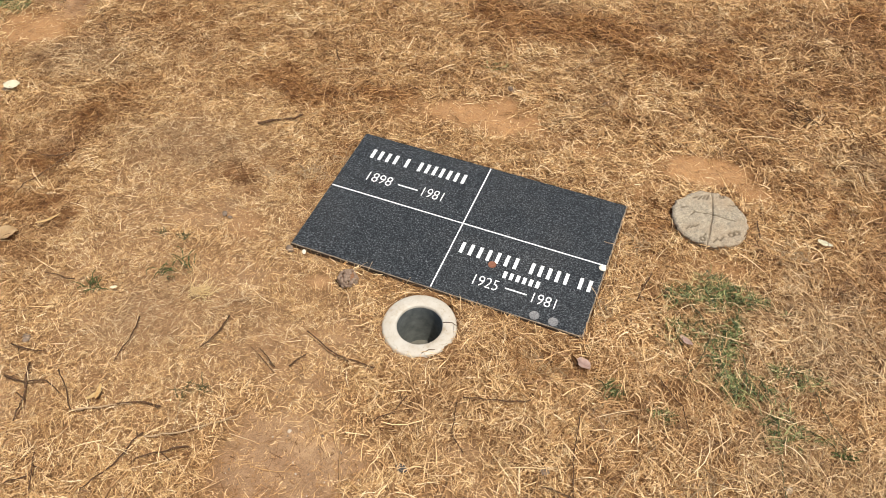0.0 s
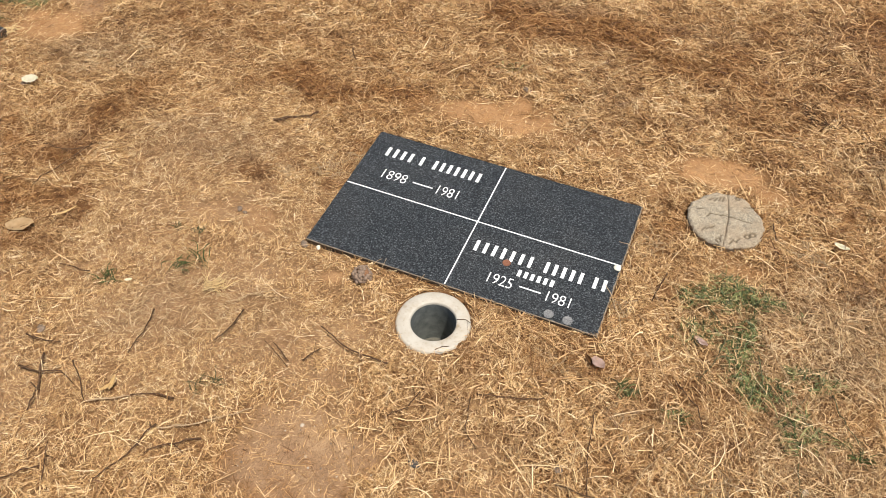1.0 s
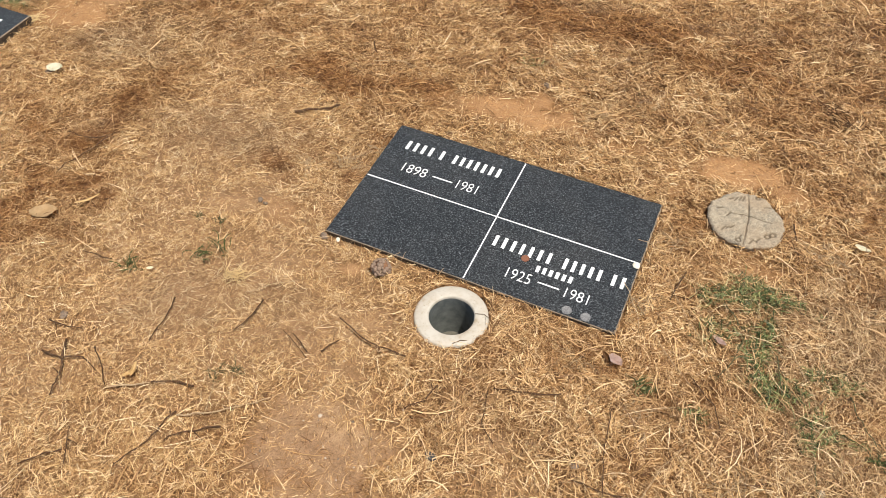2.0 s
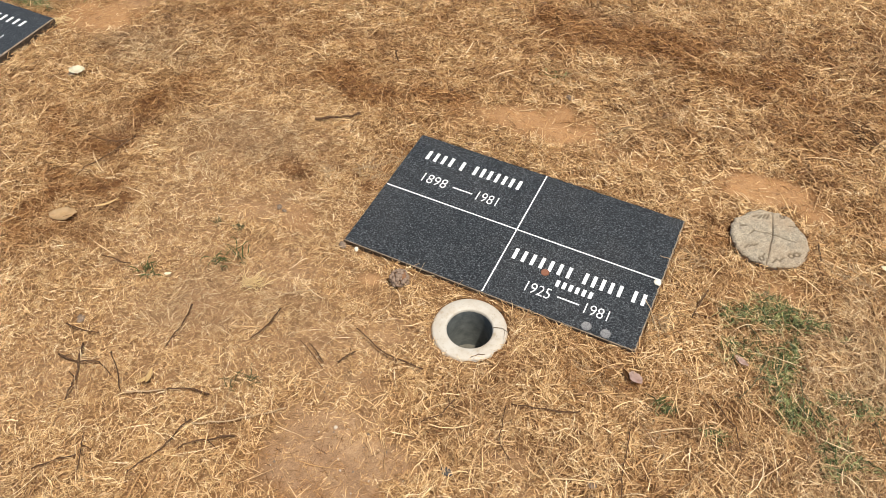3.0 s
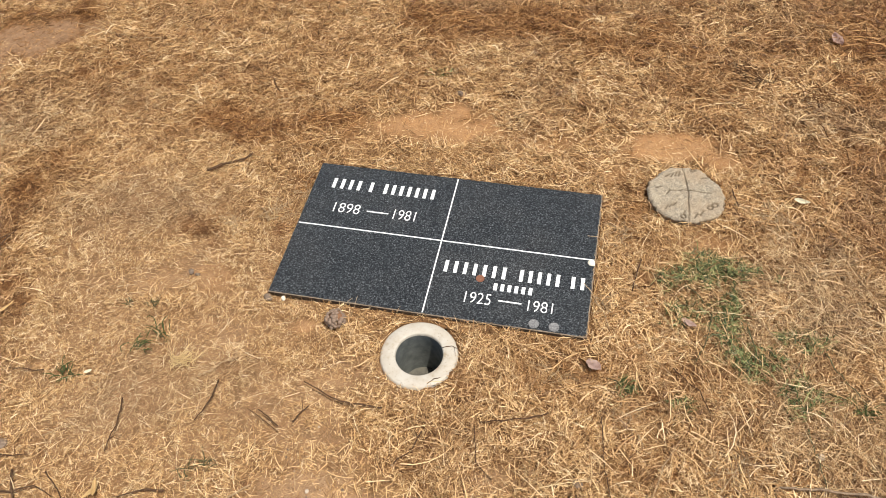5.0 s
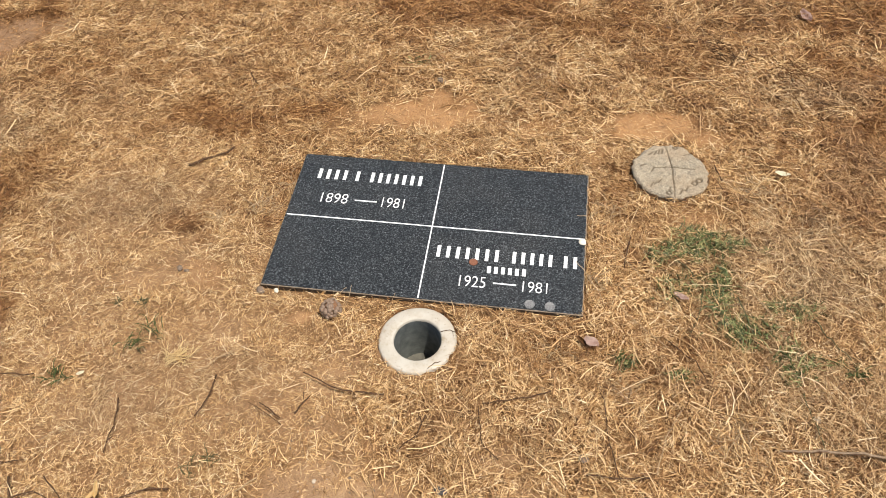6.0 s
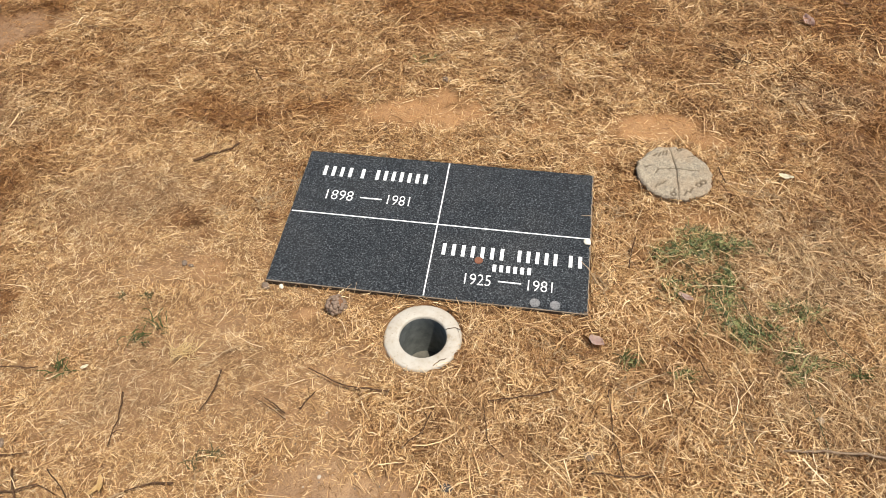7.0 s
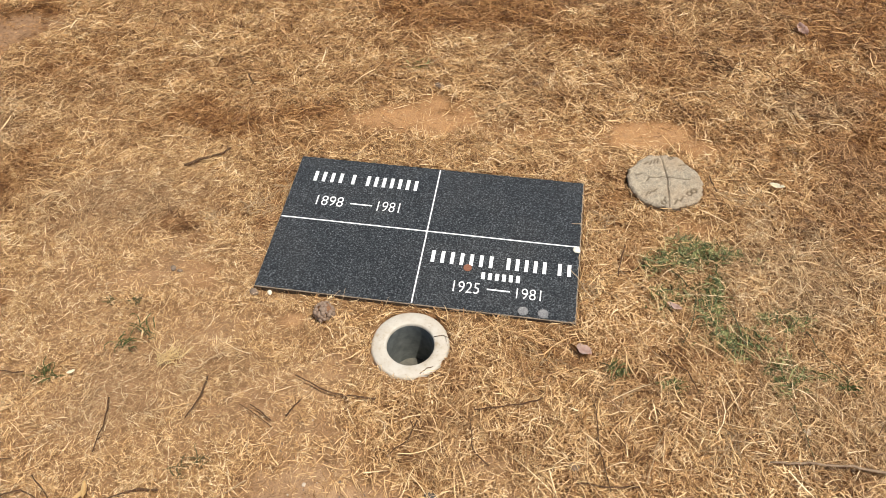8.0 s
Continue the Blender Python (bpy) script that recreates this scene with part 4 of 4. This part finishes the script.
GROUND = Chart(ground_z)
CLAY, DUST, GREENS = Chart(lambda x, y: blobs(x, y, CLAY_SPOTS)), Chart(lambda x, y: blobs(x, y, DUST_SPOTS)), Chart(lambda x, y: blobs(x, y, GREEN_SPOTS, 0.6))
WORN = Chart(worn)
RUSTS, GREYS = Chart(lambda x, y: tones(x, y)[0]), Chart(lambda x, y: tones(x, y)[1])


def ribbons(count, seg, length, width, place, rise, bend, seed, lift, comb=2.2):
    """Blades laid on the ground as narrow bent ribbons: vertices, quads and the place of each blade."""
    r = np.random.default_rng(seed)
    x, y = place(r, count)
    n = len(x)
    thin = WORN(x, y)
    L = np.clip(r.lognormal(math.log(length), 0.52, n), length * 0.3, length * 3) * (1 - 0.28 * thin)
    W = width * r.uniform(0.5, 1.35, n) * (1 - 0.38 * thin) * (1 + 0.4 * np.clip((y - 0.1) / 0.8, 0, 1))
    flow = 4 * np.pi * vnoise(x, y, 0.055, 61) + np.pi * r.integers(0, 2, n)
    yaw, up = flow + r.normal(0, comb, n), np.abs(r.normal(0, rise, n))
    turn, sag = r.normal(0, bend, n), r.normal(0, bend * 0.5, n)
    roll = r.normal(0, 0.7, n)
    flat = 1 - 0.85 * np.maximum(CLAY(x, y), DUST(x, y))
    up = up * flat
    z0 = GROUND(x, y) + r.uniform(0.0, lift, n) * flat
    t = np.linspace(0, 1, seg + 1)
    P = np.zeros((n, seg + 1, 3))
    P[:, 0] = np.stack((x, y, z0), 1)
    D = np.zeros_like(P)
    for i in range(seg + 1):
        a, e = yaw + turn * (t[i] - 0.5), up - (up * 1.3 + np.abs(sag)) * t[i]
        D[:, i] = np.stack((np.cos(a) * np.cos(e), np.sin(a) * np.cos(e), np.sin(e)), 1)
        if i:
            P[:, i] = P[:, i - 1] + D[:, i - 1] * (L / seg)[:, None]
    side = np.stack((-D[..., 1], D[..., 0], np.zeros(D.shape[:2])), -1)
    side /= np.maximum(np.linalg.norm(side, axis=-1, keepdims=True), 1e-6)
    upv = np.cross(D, side)
    w = side * np.cos(roll)[:, None, None] + upv * np.sin(roll)[:, None, None]
    taper = (1 - 0.75 * t ** 2)[None, :, None] * (W / 2)[:, None, None]
    V = np.stack((P - w * taper, P + w * taper), 2)
    lowest = GROUND(P[:, -1, 0], P[:, -1, 1]) + 0.0006
    dip = np.maximum(0, lowest - P[:, -1, 2])
    V[..., 2] += dip[:, None, None] * t[None, :, None]
    k = np.arange(n * (seg + 1) * 2).reshape(n, seg + 1, 2)
    q = np.stack((k[:, :-1, 0], k[:, 1:, 0], k[:, 1:, 1], k[:, :-1, 1]), -1).reshape(-1, 4)
    return V.reshape(-1, 3), q, x, y, (seg + 1) * 2, P


def clear_of(x, y, slack=0.0):
    return (box_gap(x, y, SLAB) > slack) & (box_gap(x, y, SLAB2) > slack) & (np.hypot(x - VASE[0], y - VASE[1]) > VASE_R + slack) & (np.hypot(x - DISC[0], y - DISC[1]) > DISC_R * 0.97 + slack)


def in_view(x, y):
    return (y > -1.12) & (y < 1.55 + 0.15 * x) & (y > -1.35 - 0.45 * x - 0.2) & (y > -1.75 + 0.9 * x)


def scatter(keep):
    def place(r, count):
        x, y = r.uniform(-2.15, 1.4, count), r.uniform(-1.12, 1.65, count)
        ok = in_view(x, y) & clear_of(x, y, 0.002)
        x, y = x[ok], y[ok]
        ok = r.random(len(x)) < keep(x, y)
        return x[ok], y[ok]
    return place


def thatch(x, y):
    bare = np.clip(1.35 * np.maximum(CLAY(x, y), DUST(x, y)), 0, 0.97)
    clump = 0.45 + 0.75 * vnoise(x, y, 0.05, 21) * (0.5 + vnoise(x, y, 0.22, 22))
    bare = np.maximum(bare, 0.5 * GREENS(x, y))
    return np.clip(clump, 0, 1) * (1 - bare) * (1 - 0.45 * worn(x, y))


def litter(x, y):
    bare = np.clip(np.maximum(1.45 * CLAY(x, y), DUST(x, y)), 0, 1.1)
    return np.clip(0.35 + 0.9 * vnoise(x, y, 0.04, 27), 0, 1) * (1 - 0.85 * bare) * (0.6 + 0.4 * thatch(x, y))


def crumbs(x, y):
    return np.clip(0.20 + 0.4 * vnoise(x, y, 0.05, 41) + 0.5 * WORN(x, y), 0, 1) * (1 - 0.7 * np.maximum(CLAY(x, y), DUST(x, y)))


def long_grass(x, y):
    right = np.clip((x * 0.9 - y * 0.5 + 0.05) / 0.5, 0, 1)
    low = np.clip((-y - 0.25) / 0.3, 0, 1)
    return thatch(x, y) * np.clip(0.22 + 0.6 * right + 0.35 * low, 0, 1)


def curls(x, y):
    return (0.15 + 0.85 * vnoise(x, y, 0.09, 81)) * thatch(x, y) * (0.15 + 0.6 * np.clip((y + 0.2) / 0.4, 0, 1))


def build_straw(name, count, seg, length, width, keep, rise, bend, seed, lift, label, shade=0.0):
    V, q, x, y, per, P = ribbons(count, seg, length, width, scatter(keep), rise, bend, seed, lift)
    ok = clear_of(P[:, -1, 0], P[:, -1, 1], -0.005) & clear_of(P[:, seg // 2, 0], P[:, seg // 2, 1], -0.003)
    ok &= ~((P[:, :, 1].max(1) < 0.15) & (P[:, :, 0].max(1) < 0.34) & (box_gap(P[:, :, 0], P[:, :, 1], SLAB).min(1) < 0.001))
    n = len(x)
    V, q = V.reshape(n, per, 3)[ok].reshape(-1, 3), np.arange(int(ok.sum()) * per).reshape(-1, seg + 1, 2)
    q = np.stack((q[:, :-1, 0], q[:, 1:, 0], q[:, 1:, 1], q[:, :-1, 1]), -1).reshape(-1, 4)
    rust, grey = RUSTS(x[ok], y[ok]), GREYS(x[ok], y[ok])
    over = box_gap(V[:, 0], V[:, 1], SLAB) < 0.002
    V[:, 2] = np.where(over, np.maximum(V[:, 2], SLAB_TOP + 0.001), V[:, 2])
    over = np.hypot(V[:, 0] - VASE[0], V[:, 1] - VASE[1]) < VASE_R + 0.001
    V[:, 2] = np.where(over, np.maximum(V[:, 2], 0.0148), V[:, 2])
    bx, by = x[ok], y[ok]
    clump = np.clip(0.5 + shade + 0.3 * WORN(bx, by) + 2.0 * (0.55 * vnoise(bx, by, 0.011, 51) + 0.45 * vnoise(bx, by, 0.028, 53) - 0.5), 0, 1)
    me = mesh_from(name, V, q, STRAW, (("rust", np.repeat(rust, per)), ("grey", np.repeat(grey, per)), ("clump", np.repeat(clump, per))))
    tagged(new(name, me), label, "dry grass", kind="stuff")


build_straw("chaff", 1250000, 1, 0.0118, 0.00145, litter, 0.34, 0.5, 1, 0.008, "short broken bits of dead straw")
build_straw("crumbs", 480000, 1, 0.0050, 0.0016, crumbs, 0.25, 0.3, 5, 0.003, "tiny crumbs of broken straw and grit")
build_straw("dry_grass", 300000, 2, 0.0200, 0.0017, thatch, 0.36, 0.55, 2, 0.015, "dead golden brown grass blades lying flat")
build_straw("long_straw", 60000, 4, 0.039, 0.0018, long_grass, 0.22, 0.6, 3, 0.018, "long bleached straw stems in loose tangles", 0.35)
build_straw("curled_stems", 50000, 5, 0.036, 0.0014, curls, 0.25, 1.4, 4, 0.018, "thin curling pale stems over the dead mat", 0.15)


def build_outer():
    """Sparser, coarser dead grass over the lawn round the plot."""
    r = np.random.default_rng(12)
    n = 120000
    rad, a = 1.0 + 6.5 * r.random(n) ** 1.4, r.uniform(0, 2 * np.pi, n)
    x, y = -0.3 + rad * np.cos(a) * 1.05, 0.2 + rad * np.sin(a)
    ok = ~(in_view(x, y) & (x > -2.15) & (x < 1.4)) & clear_of(x, y, 0.01) & (np.hypot(x - 0.35, y + 1.2) > 0.05)
    x, y = x[ok], y[ok]
    n = len(x)
    far = np.hypot(x, y)
    L, W, yaw = r.uniform(0.015, 0.045, n) * (1 + 0.2 * far), 0.0018 * (1 + 0.35 * far), r.uniform(0, 2 * np.pi, n)
    z = ground_z(x, y) + r.uniform(0.002, 0.012, n)
    d, w = np.stack((np.cos(yaw), np.sin(yaw), r.normal(0, 0.12, n)), 1) * L[:, None] / 2, np.stack((-np.sin(yaw), np.cos(yaw), r.normal(0, 0.4, n)), 1) * W[:, None] / 2
    p = np.stack((x, y, z), 1)
    V = np.stack((p - d - w, p + d - w * 0.5, p + d + w * 0.5, p - d + w), 1).reshape(-1, 3)
    rust, grey = np.clip(0.9 * vnoise(x, y, 0.3, 71) - 0.1, 0, 1), np.clip(0.8 * vnoise(x, y, 0.4, 73) - 0.3, 0, 1)
    me = mesh_from("lawn_straw", V, np.arange(4 * n).reshape(-1, 4), STRAW, (("rust", np.repeat(rust, 4)), ("grey", np.repeat(grey, 4)), ("clump", np.repeat(vnoise(x, y, 0.05, 75), 4))))
    tagged(new("lawn_straw", me), "dead straw scattered over the dry lawn", "dry grass", kind="stuff")


build_outer()


def build_green():
    def keep(x, y):
        return GREENS(x, y)
    V, q, x, y, per, P = ribbons(1400000, 2, 0.014, 0.0020, scatter(keep), 0.60, 0.9, 8, 0.016)
    tagged(new("green_grass", mesh_from("green_grass", V, q, GREEN)), "low dusty green shoots growing through straw", "grass", kind="stuff")


build_green()
